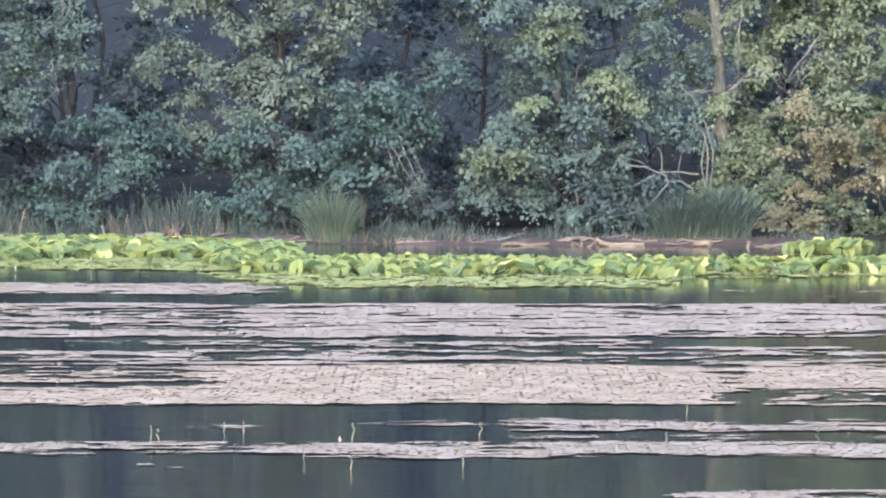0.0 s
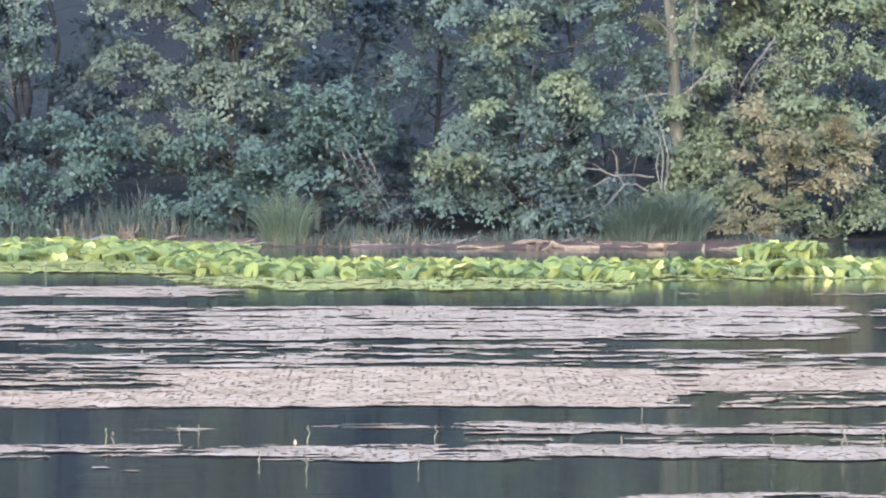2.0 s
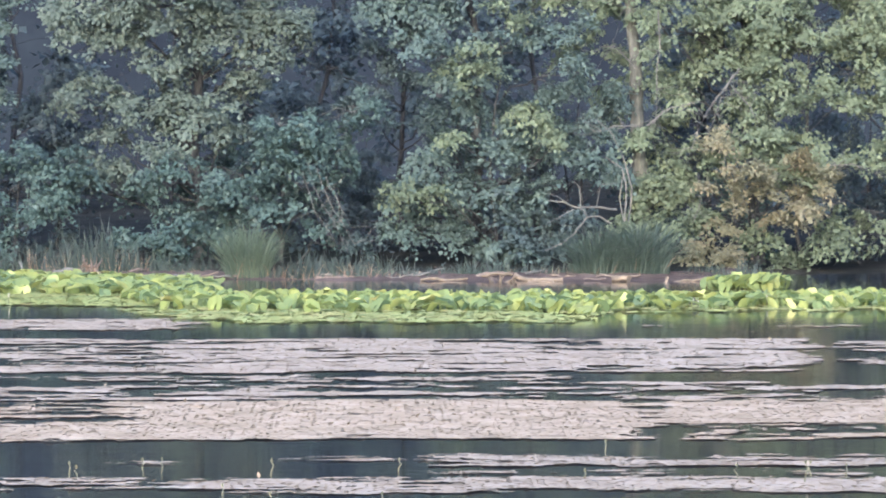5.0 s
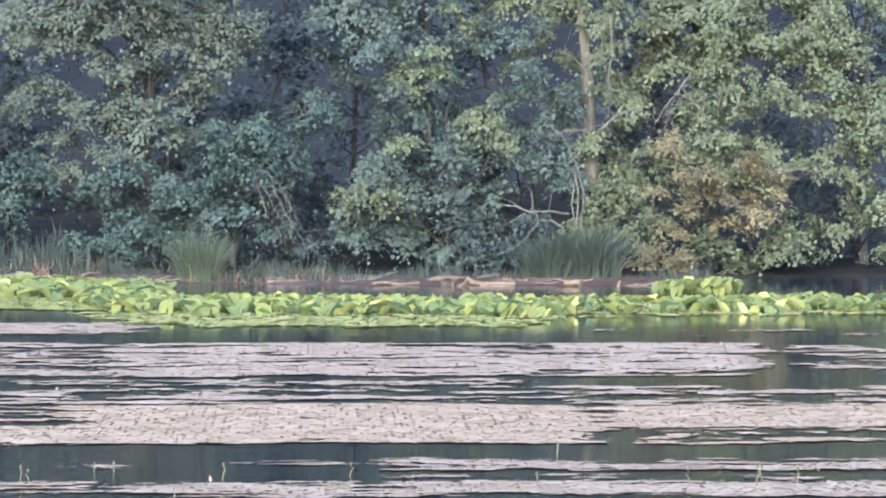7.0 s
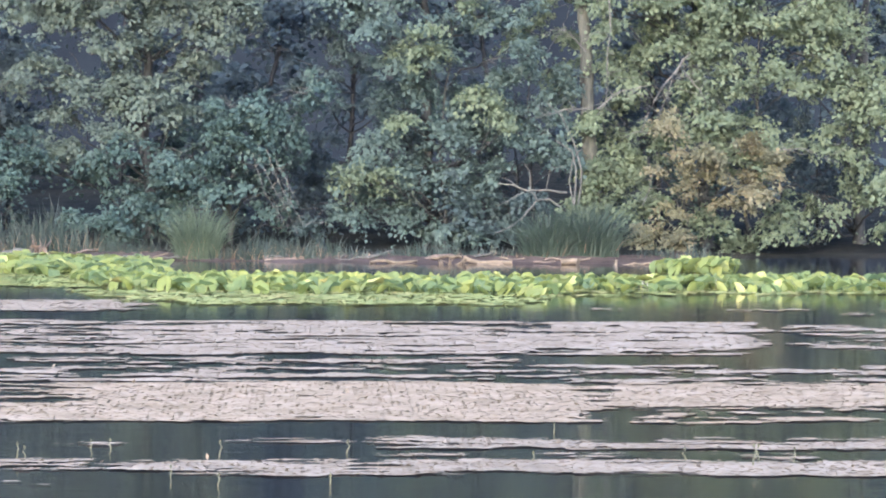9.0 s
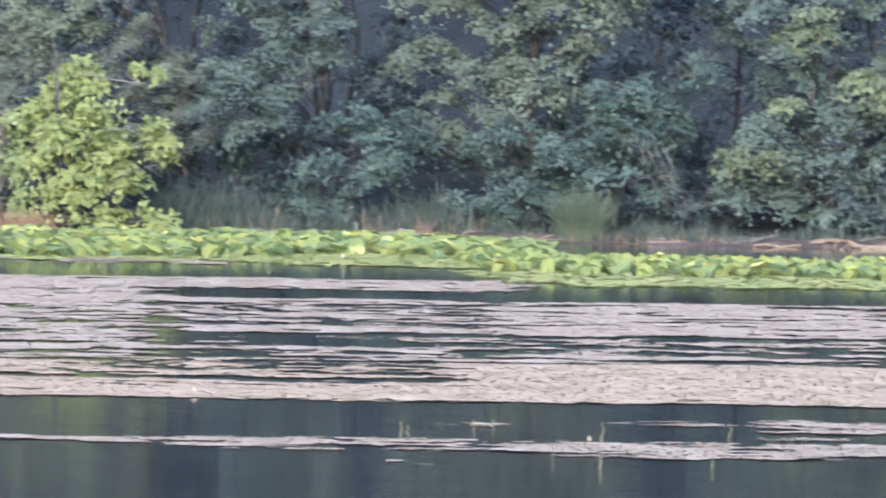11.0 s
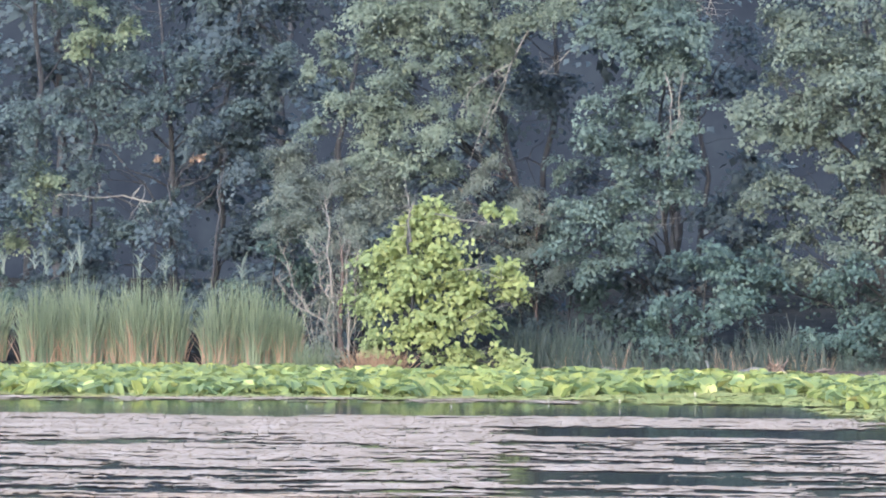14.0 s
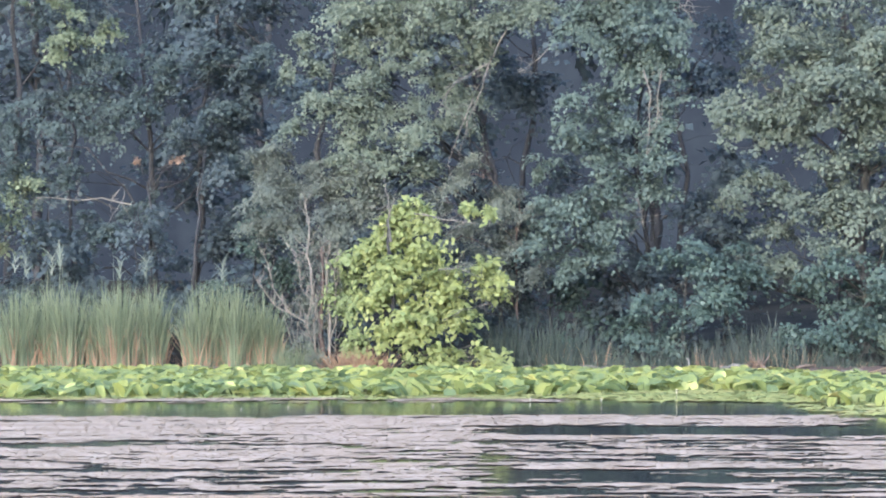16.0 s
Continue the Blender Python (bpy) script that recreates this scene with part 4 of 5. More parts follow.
def snag():
    rng = np.random.default_rng(41)
    base = np.array((-16.59, 98.40, -0.08))
    root = holder("dead_shrub", *base, "grey dead shrub with bare upright twisted stems", "shrub")
    runs = [(((-16.59, 98.40, -0.16), (-16.63, 98.30, 1.26), (-16.57, 98.30, 2.33), (-16.58, 98.20, 3.00)), 0.075), (((-16.48, 98.30, -0.16), (-16.39, 98.20, 1.26), (-16.47, 98.20, 2.20), (-16.37, 98.20, 3.13)), 0.035),
            (((-16.68, 98.30, 1.26), (-16.85, 98.20, 2.33), (-16.95, 98.20, 2.84), (-16.87, 98.20, 3.53), (-16.99, 98.20, 4.09)), 0.034),
            (((-16.63, 98.30, 1.06), (-17.34, 98.20, 1.46), (-17.75, 98.20, 2.06), (-17.97, 98.20, 2.84)), 0.026), (((-17.34, 98.20, 1.46), (-17.70, 98.10, 1.66), (-18.07, 98.10, 2.17)), 0.018),
            (((-16.63, 98.30, 1.39), (-17.07, 98.20, 2.06), (-17.21, 98.20, 2.80)), 0.02), (((-16.68, 98.30, 0.32), (-16.92, 98.10, 1.13), (-16.78, 98.10, 2.07)), 0.02),
            (((-16.48, 98.30, 0.59), (-16.23, 98.20, 1.40), (-16.29, 98.20, 2.33), (-16.18, 98.20, 2.80)), 0.022), (((-16.75, 98.20, -0.08), (-16.76, 98.10, 1.00), (-16.67, 98.10, 1.80)), 0.026)]
    for line, thick in runs:
        pts = np.array(line) - base
        p = np.concatenate([bent(rng, pts[q], pts[q + 1], 5, wobble=0.08)[:-1] for q in range(len(pts) - 1)] + [pts[-1:]])
        tubes = [tube(p, np.linspace(thick, thick * 0.35, len(p)), 6)]
        for q in range(26):
            st = p[rng.integers(3, len(p))]
            tubes.append(tube(bent(rng, st, st + np.array([rng.normal() * 0.16, rng.normal() * 0.12, rng.uniform(0.05, 0.45)]), 5, wobble=0.2), np.linspace(0.010, 0.003, 5), 4))
        v, f = joined(tubes)
        mesh_object("stem", v, f, BROWN if thick > 0.05 else BLEACHED, root, smooth=True)
    for k in range(14):
        foot = np.array([rng.uniform(-0.75, 0.35), rng.uniform(-0.15, 0.25), rng.uniform(-0.1, 0.8)])
        tip = foot + np.array([rng.normal() * 0.28 - 0.1, rng.normal() * 0.15, rng.uniform(0.9, 2.0)])
        v, f = tube(bent(rng, foot, tip, 9, wobble=0.12), np.linspace(rng.uniform(0.010, 0.02), 0.004, 9), 5)
        mesh_object("stem", v, f, BLEACHED, root, smooth=True)
    v, f = crown(rng, np.array([[-0.35, 0, 0.55, 0.4], [-0.15, 0.1, 1.2, 0.35], [0.1, 0.1, 2.0, 0.3], [0.05, 0.15, 2.6, 0.22], [-0.45, 0.1, 1.7, 0.25]]), 0.06, 0.6)
    mesh_object("sparse_leaves", v, f, GREY, root)


snag()
tuft(51, "dry_grass_tuft", -15.69, 98.00, -0.03, 0.7, 0.35, 0.8, 420, STRAW, "tan and russet dry grass below the bush", "grass", spread=0.6, width=0.028, curl=0.4)
tuft(52, "grass_tuft", -17.21, 98.20, -0.01, 0.45, 0.3, 0.95, 420, REED, "soft green grass beside the dead shrub", "grass", spread=0.3)
for k, (x, w) in enumerate([(-26.76, 0.40), (-25.84, 0.36), (-24.42, 0.32), (-23.79, 0.30), (-23.15, 0.26), (-22.52, 0.28), (-21.89, 0.32), (-21.21, 0.26), (-19.95, 0.30), (-19.51, 0.26), (-19.02, 0.22), (-18.46, 0.32)]):
    tuft(60 + k, "cattail_clump", x, 100.3 + 0.4 * (k % 2), 0.0, w * 1.35, 0.5, 2.85 - (0.35 if k > 10 else 0.0) - 0.08 * (k % 3), int(1300 * w), REED, "tall green cattails with tan bases at the pond's edge", "cattail",
         spread=0.16, width=0.03, curl=1.5, straw=int(420 * w), group="cattails along the shore")

# ---- weed, pads ----
def pondweed():
    """Floating mats: open water shows between the patches."""
    rng = np.random.default_rng(5)
    bands = [  # from, to (metres out), bearing from, to, cover
        (57.94, 78.32, -0.2724, -0.1218, 0.68), (75.0, 79.2, -0.2724, -0.0350, 0.90), (84.29, 86.49, -0.2724, -0.1055, 0.75), (63.09, 72.25, -0.1327, 0.1125, 0.73), (64.17, 71.05, 0.1098, 0.1645, 0.36),
        (57.94, 62.82, -0.1327, 0.0531, 0.38), (55.78, 61.02, -0.0542, 0.1645, 0.45), (50.24, 57.06, -0.0609, 0.0733, 0.98), (53.77, 57.94, -0.2724, -0.0354, 0.66), (50.24, 53.57, -0.2724, -0.0354, 0.95),
        (52.81, 57.06, 0.0625, 0.1645, 0.97), (50.24, 52.81, 0.0733, 0.1645, 0.34), (46.5, 48.5, 0.0102, 0.1645, 0.78), (45.4, 46.5, 0.0102, 0.1645, 0.30), (43.3, 45.4, 0.0102, 0.1645, 0.85), (46.3, 48.2, -0.0193, 0.0156, 0.35),
        (43.31, 45.35, -0.0488, 0.0156, 0.62), (43.44, 45.56, -0.1259, -0.0488, 0.46), (44.14, 45.01, -0.2016, -0.1259, 0.46),
        (46.26, 47.22, -0.0744, -0.0408, 0.36), (42.21, 42.87, -0.0825, -0.0475, 0.26), (43.69, 46.70, -0.2297, -0.1780, 0.5), (38.26, 40.05, 0.0531, 0.1645, 0.75), (74.23, 76.71, 0.0625, 0.1645, 0.10)]
    tips = []
    root = holder("pondweed", 0, 60, 0, "pinkish-grey floating mats of pondweed on dark water", "pondweed", kind="stuff")
    for y0, y1, dy, mat in ((38.0, 49.2, 0.045, WEED), (49.2, 57.2, 0.06, WEED_TAN), (57.2, 88.0, 0.085, WEED)):
        ys = np.arange(y0, y1 + dy, dy)
        xs = np.arange(-22, 13.5, 0.075)
        gx, gy = np.meshgrid(xs, ys)
        cx, cy = gx[:-1, :-1] + 0.05, gy[:-1, :-1] + dy / 2
        wob = (smooth_noise(21, cx, cy, 2.2, 3.0) - 0.5) * 0.016 * cy * 0.6
        cover = np.zeros_like(cx)
        for a, b, p, q, c in bands:
            ty, bb = cy + wob, cx / cy
            edge = np.clip((ty - a) / 0.25, 0, 1) * np.clip((b - ty) / 0.5, 0, 1) * np.clip((bb - p) / 0.012, 0, 1) * np.clip((q - bb) / 0.012, 0, 1)
            cover = np.maximum(cover, c * edge)
        k = 0.38 if y0 < 49 else 0.5 if y0 < 57 else 0.62
        f = (0.10 * smooth_noise(22, cx, cy, 4.5, 1.6 * k) + 0.20 * smooth_noise(28, cx, cy, 6.5, 0.95 * k) + 0.16 * smooth_noise(23, cx, cy, 1.7, 0.85 * k)
             + 0.26 * smooth_noise(24, cx, cy, 0.75, 0.6 * k) + 0.18 * smooth_noise(26, cx, cy, 0.30, 0.42 * k) + 0.10 * smooth_noise(27, cx, cy, 0.15, 0.24 * k))
        f = f + rng.normal(size=f.shape) * 0.02
        rank = np.argsort(np.argsort(f.ravel())).reshape(f.shape) / f.size
        keep = (rank < cover) & (cx / cy > -0.262) & (cx / cy < 0.15)
        jx, jy = rng.normal(size=gx.shape) * 0.03, rng.normal(size=gx.shape) * dy * 0.22
        v = np.stack([gx + jx, gy + jy, 0.006 + 0.012 * smooth_noise(25, gx, gy, 0.3, 0.3)], -1).reshape(-1, 3)
        j, i = np.nonzero(keep)
        a = j * len(xs) + i
        f = np.stack([a, a + 1, a + len(xs) + 1, a + len(xs)], 1)
        used = np.unique(f)
        back = np.zeros(len(v), int)
        back[used] = np.arange(len(used))
        tagged(mesh_object("mat", v[used] - np.array([0, 60, 0]), back[f], mat, root), kind="stuff")
        pick = rng.choice(len(j), min(len(j), 3000 if y0 < 49 else 7000 if y0 < 57 else 12000), replace=False)
        tips.append(np.stack([cx[j, i][pick], cy[j, i][pick]], 1))
    t = np.concatenate(tips)
    m = len(t)
    at = np.stack([t[:, 0], t[:, 1] - 60, np.full(m, 0.018)], 1)
    s = rng.uniform(0.05, 0.12, m)
    v, f = leaves(rng, at, np.stack([rng.normal(size=m), rng.normal(size=m) * 0.6, rng.uniform(-0.02, 0.05, m)], 1), np.array([0, 0, 1.0]) + rng.normal(size=(m, 3)) * 0.05, s, s * 0.5, 0.05)
    tagged(mesh_object("floating_leaf", v, f, WEED_LEAF, root), kind="stuff")


pondweed()


def pad_variant(rng, tilt, height, size, fold=0.16, wave=0.045):
    """A heart-shaped leaf with a blunt point, folded along its rib and waved, on its stalk."""
    ang = np.linspace(0.2, 2 * np.pi - 0.2, 15)
    rim = 0.5 * (1 + 0.22 * np.cos(ang) + 0.10 * np.cos(2 * ang))
    x = rim * np.cos(ang + np.pi) * -1.2 * size
    y = rim * np.sin(ang + np.pi) * rng.uniform(0.72, 0.95) * size
    z = fold * size * (np.abs(np.sin(ang)) ** 1.4) + rng.normal(size=15) * wave * size
    v = np.concatenate([[[-0.12 * size, 0, 0.0]], np.stack([x, y, z], 1)])
    c, s = math.cos(tilt), math.sin(tilt)
    v = np.stack([v[:, 0] * c + v[:, 2] * s, v[:, 1], -v[:, 0] * s + v[:, 2] * c + height], 1)
    f = [(0, i, i + 1) for i in range(1, 15)]
    st = np.array([[math.cos(q) * 0.008, math.sin(q) * 0.008] for q in (0, 2.1, 4.2)])
    b = len(v)
    p = v[0]
    v = np.concatenate([v, np.c_[p[0] + st[:, 0], st[:, 1], np.full(3, p[2])], np.c_[p[0] + st[:, 0], st[:, 1], np.full(3, -0.15)]])
    for i in range(3):
        k = (i + 1) % 3
        f += [(b + i, b + k, b + 3 + k), (b + i, b + 3 + k, b + 3 + i)]
    return v, np.array(f)


def lily_bed(seed, name, inside, x0, x1, y0, y1, per_square, label, lift=1.0, singles=300, broad=1.0):
    rng = np.random.default_rng(seed)
    up = [pad_variant(rng, rng.uniform(0.0, 1.0), rng.uniform(0.04, 0.20) * lift, rng.uniform(0.24, 0.38) * broad, rng.uniform(0.05, 0.4)) for _ in range(20)]
    flat = [pad_variant(rng, rng.uniform(-0.07, 0.09), rng.uniform(0.010, 0.022), rng.uniform(0.16, 0.27), 0.03, 0.02) for _ in range(8)]
    count = int((x1 - x0) * (y1 - y0) * per_square * 2)
    x, y = rng.uniform(x0, x1, count), rng.uniform(y0, y1, count)
    depth, ahead = inside(x, y)
    ok = depth + (smooth_noise(31, x, y, 0.9, 0.7) - 0.5) * 1.6 > 0
    x, y, ahead = x[ok], y[ok], ahead[ok]
    flats = ahead < rng.uniform(-1.1, 1.1, len(x))
    ok = flats | (rng.uniform(size=len(x)) < 0.5)
    x, y, flats = x[ok], y[ok], flats[ok]
    cx, cy = (x0 + x1) / 2, (y0 + y1) / 2
    root = holder(name, cx, cy, 0, label, "water lily", "lily beds")
    order = np.argsort(np.hypot(x, y))
    meshes, vs, fs, n, single = {}, {PAD: [], PAD_OLD: []}, {PAD: [], PAD_OLD: []}, {PAD: 0, PAD_OLD: 0}, 0
    for q in order:
        low = bool(flats[q])
        old = rng.uniform() < (0.85 if low else 0.05)
        pool = flat if low else up
        k = rng.integers(len(pool))
        v, f = pool[k]
        turn = rng.uniform(0, 2 * np.pi) if low or rng.uniform() < 0.3 else -np.pi / 2 + rng.normal() * 1.1
        mat = PAD_OLD if old else PAD
        if single < singles and rng.uniform() < 0.5:
            key = (low, k, mat.name)
            if key not in meshes:
                ob = mesh_object("leaf", v, f, mat, root)
                meshes[key] = ob.data
            else:
                ob = new("leaf", meshes[key])
                ob.parent = root
            ob.location = (x[q] - cx, y[q] - cy, 0)
            ob.rotation_euler = (0, 0, turn)
            single += 1
            continue
        c, s = math.cos(turn), math.sin(turn)
        w = np.stack([v[:, 0] * c - v[:, 1] * s + x[q] - cx, v[:, 0] * s + v[:, 1] * c + y[q] - cy, v[:, 2]], 1)
        vs[mat].append(w)
        fs[mat].append(f + n[mat])
        n[mat] += len(w)
    for mat in (PAD, PAD_OLD):
        if vs[mat]:
            tagged(mesh_object("leaf_mass", np.concatenate(vs[mat]), np.concatenate(fs[mat]), mat, root), kind="stuff")
    return root


def inside_left(x, y):
    b = x / y
    front = np.interp(b, [-0.2869, -0.1738, -0.0784, -0.0542, -0.0488], [85.99, 86.24, 85.01, 83.59, 80.65])
    back = np.interp(b, [-0.2869, -0.1821, -0.1669, -0.1259, -0.0784, -0.0408, -0.0300], [97.6, 97.4, 96.5, 96.5, 96.0, 94.0, 90.0])
    return np.minimum(np.minimum(y - front, (back - y) * 3), (0.002 + -0.0381 - b) * 90), y - front - np.interp(b, [-0.17, -0.11, -0.08], [1.2, 2.5, 5.5])


def inside_right(x, y):
    b = x / y
    front = np.interp(b, [-0.0596, -0.0488, -0.0247, 0.0290, 0.0531, 0.0599, 0.1507], [83.59, 79.57, 77.51, 77.31, 77.91, 81.75, 82.20])
    back = np.interp(b, [-0.0515, -0.0300, 0.0156, 0.0828, 0.1507], [89, 86.5, 85.2, 85.2, 85.8])
    return np.minimum(np.minimum(y - front, (back - y) * 3), (b - -0.0515) * 90), y - front - np.interp(b, [-0.05, -0.03, 0.045, 0.06], [3.5, 4.8, 4.5, 1.2])


lily_bed(71, "lily_bed", inside_left, -26, -3, 84, 100, 21, "dense bed of upright bright green water lily leaves", lift=1.15, broad=1.15)
lily_bed(72, "lily_bed", inside_right, -5.5, 14.5, 76, 94, 20, "yellow-green water lily leaves around dark open water")
lily_bed(74, "lily_clump", lambda x, y: (3.2 * (0.95 - np.hypot((x - 8.50), (y - 91.5) * 0.9)), 9.0 * (0.95 - np.hypot((x - 8.50), (y - 91.5) * 0.9))), 7.45, 9.55, 90.2, 92.8, 34, "separate raised clump of pale green lily leaves", lift=1.25)


# ---- reeds and sedges on the bank ----
def strip(seed, u0, u1, y, height, count, mat, label, name="reed_fringe", straw=0, width=0.016, spread=0.18):
    rng = np.random.default_rng(seed)
    x0, x1 = u0, u1
    root = holder(name, (x0 + x1) / 2, y, 0.05, label, "reeds", "reeds on the bank", "stuff")
    count, width = int(count * 0.5), width * 1.7
    at = np.stack([np.clip(rng.normal(size=count) * 0.36, -0.85, 0.85) * (x1 - x0), rng.uniform(-0.6, 0.6, count), np.full(count, -0.1)], 1)
    h = height * rng.uniform(0.45, 1.1, count) * (0.45 + 0.9 * smooth_noise(seed, at[:, 0] + 9, at[:, 1] + 9, 0.45, 0.5)) * (1.05 - 0.5 * np.abs(at[:, 0]) / (x1 - x0))
    v, f = blades(rng, at, h, rng.normal(size=(count, 2)) * spread * height, width * rng.uniform(0.6, 1.3, count), 0.7)
    tagged(mesh_object("foliage", v, f, mat, root), kind="stuff")
    if straw:
        at = np.stack([rng.uniform(x0, x1, straw) - (x0 + x1) / 2, rng.uniform(-0.7, 0.2, straw), np.full(straw, -0.1)], 1)
        v, f = blades(rng, at, height * rng.uniform(0.2, 0.6, straw), rng.normal(size=(straw, 2)) * 0.15, width * 0.6 * rng.uniform(0.6, 1.2, straw), 0.5)
        tagged(mesh_object("dead_foliage", v, f, STRAW, root, "dry tan blades among the green"), kind="stuff")


strip(401, -13.26, -9.83, 99.4, 1.45, 2400, SEDGE, "green reeds behind the lily bed, coloured dark for shade", straw=60)
strip(402, -9.78, -7.88, 99.6, 0.65, 700, SEDGE, "low grass below a bush, coloured dark for shade", straw=60)
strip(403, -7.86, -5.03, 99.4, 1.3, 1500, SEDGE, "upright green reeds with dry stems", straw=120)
strip(404, -5.03, -3.41, 99.2, 0.6, 700, SEDGE, "low grass below a bush, coloured dark for shade", straw=60)
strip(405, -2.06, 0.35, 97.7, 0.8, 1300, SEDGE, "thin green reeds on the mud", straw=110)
strip(406, 0.35, 5.30, 97.6, 0.6, 1300, SEDGE, "low grass under the alder, coloured dark for shade", straw=90)
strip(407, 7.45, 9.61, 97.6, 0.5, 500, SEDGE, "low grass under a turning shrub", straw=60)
tuft(411, "sedge_tussock", -2.63, 97.60, 0.03, 0.5, 0.35, 1.6, 700, TUSSOCK, "tall fountain-like tussock of green sedge", "sedge", spread=0.46, width=0.019, curl=1.3, straw=25)
tuft(412, "sedge_tussock", 5.50, 97.30, 0.01, 0.6, 0.4, 1.85, 620, DROOP, "drooping dark green sedge tussock", "sedge", spread=0.75, width=0.022, curl=2.4, straw=15)
tuft(413, "sedge_tussock", 6.46, 97.40, 0.01, 0.65, 0.4, 2.1, 700, DROOP, "drooping dark green sedge tussock", "sedge", spread=0.75, width=0.022, curl=2.4, straw=15)


def tall_reed(seed, x, y, top):
    rng = np.random.default_rng(seed)
    root = holder("common_reed", x, y, 0, "tall reed stalk with long pointed leaves above the cattails", "reed", "tall reeds")
    v, f = tube(bent(rng, (0, 0, -0.1), (rng.normal() * 0.1, 0, top), 8, wobble=0.02), np.linspace(0.012, 0.005, 8), 5)
    mesh_object("stalk", v, f, PALE_REED, root)
    for k in range(9):
        side = 1 if k % 2 else -1
        reach = rng.uniform(0.05, 0.34)
        v, f = blades(rng, np.array([[0.0, 0, top * (0.80 + 0.018 * k)]]), np.array([rng.uniform(0.25, 0.5) - 0.4 * reach]), np.array([[side * reach, rng.normal() * 0.08]]), np.array([0.045]), 0.5)
        mesh_object("leaf_blade", v, f, PALE_REED, root)


for k, (x, y, top) in enumerate([(-24.89, 101.8, 3.13), (-24.63, 101.9, 2.98), (-23.74, 101.8, 3.23), (-24.00, 102.0, 3.03), (-22.28, 102.0, 2.93),
                                 (-21.61, 101.9, 2.93), (-25.71, 101.9, 2.98), (-19.71, 102.0, 2.83)]):
    tall_reed(430 + k, x, y, top - 0.12)


# ---- logs, branches and debris on the mud ----
def log(seed, name, a, b, r, mat, label, category="log", group=""):
    """A rough log from a to b with cut, slightly slanted ends."""
    rng = np.random.default_rng(seed)
    a, b = np.array(a, float), np.array(b, float)
    mid = (a + b) / 2
    p = bent(rng, a - mid, b - mid, 7, wobble=0.09)
    rr = r * (1 + rng.normal(size=7) * 0.08)
    v, f = tube(p, rr, 9)
    v += rng.normal(size=v.shape) * r * 0.05
    root = holder(name, *mid, label, category, group)
    body = mesh_object("log_body", v, f, mat, root, smooth=True)
    for e in (0, 6):
        ring = v[e * 9:e * 9 + 9]
        c = ring.mean(0)
        mesh_object("cut_end", np.concatenate([[c], ring]), [(0, 1 + i, 1 + (i + 1) % 9) for i in range(9)], TIMBER, body, "pale sawn end")
    return root


log(501, "driftwood_log", (1.34, 96.00, 0.03), (2.42, 96.20, 0.06), 0.04, TIMBER, "pale stripped log lying on wet mud", group="driftwood")
log(502, "driftwood_log", (3.50, 96.20, 0.14), (4.58, 95.80, 0.03), 0.06, TIMBER, "thick pale log lying on wet mud", group="driftwood")
log(503, "driftwood_log", (3.77, 95.60, -0.00), (4.41, 95.50, -0.04), 0.03, TIMBER, "pale thin log beside a thicker one", group="driftwood")
log(504, "sawn_log", (5.69, 95.70, 0.07), (6.07, 95.60, 0.07), 0.08, TIMBER, "short sawn log with a pale orange face on mud")
log(505, "driftwood_stick", (7.08, 95.70, -0.02), (8.04, 96.00, 0.05), 0.03, TIMBER, "long pale stick at the waterline", "stick")
log(506, "driftwood_stick", (-7.18, 97.90, 0.14), (-6.50, 98.00, 0.18), 0.045, DEAD, "grey stick behind the lily leaves", "stick")
log(507, "driftwood_stick", (2.61, 96.80, 0.06), (3.33, 96.90, 0.11), 0.045, ROOT, "brown log on the mud bank", "log")
log(509, "post_stump", (6.90, 95.40, -0.05), (6.94, 95.50, 0.12), 0.04, TIMBER, "short broken post standing in the mud", "stump")
log(510, "driftwood_stick", (-1.09, 97.00, 0.03), (-0.18, 97.20, 0.06), 0.04, ROOT, "thin brown stick on mud", "stick")
log(511, "driftwood_stick", (9.59, 96.00, 0.08), (9.78, 95.20, -0.11), 0.03, DEAD, "pale stick sloping into the water", "stick")
log(512, "driftwood_stick", (-7.99, 98.50, 0.36), (-7.89, 98.20, 0.10), 0.03, DEAD, "pale upright broken stick behind the lilies", "stick")


def brush_pile(seed, name, x, y, z, wide, high, count, mat, label, leafy=False):
    """A tangle of broken sticks and roots."""
    rng = np.random.default_rng(seed)
    root = holder(name, x, y, z, label, "brush pile")
    for k in range(count):
        a = np.array([rng.uniform(-wide, wide) * 0.6, rng.uniform(-0.25, 0.25), -0.03])
        ang = rng.uniform(0, np.pi)
        ln = rng.uniform(0.25, 0.7) * wide * 1.2
        b = a + np.array([math.cos(ang) * ln, rng.normal() * 0.15, rng.uniform(0.1, 1.0) * high * math.exp(-(a[0] / wide) ** 2 * 2)])
        v, f = tube(bent(rng, a, b, 5, wobble=0.15), np.linspace(0.035, 0.01, 5) * rng.uniform(0.5, 1.3), 5)
        mesh_object("twig", v, f, mat, root, smooth=True)
    if leafy:
        v, f = crown(rng, np.array([[0, 0, high * 0.35, wide * 0.45]]), 0.06, 0.6, bough=0.14)
        mesh_object("dead_leaves", v, f, RUSSET, root, "brown dead leaves")


brush_pile(520, "root_clump", -6.22, 97.30, 0.09, 0.5, 0.55, 16, ROOT, "brown upturned root clump with dead leaves", leafy=True)
brush_pile(521, "stick_pile", 3.21, 95.50, -0.04, 0.5, 0.30, 18, TIMBER, "heap of pale broken sticks on the mud")
brush_pile(522, "stick_pile", -10.34, 98.00, 0.13, 0.9, 0.22, 16, DEAD, "low tangle of grey sticks behind the lilies")
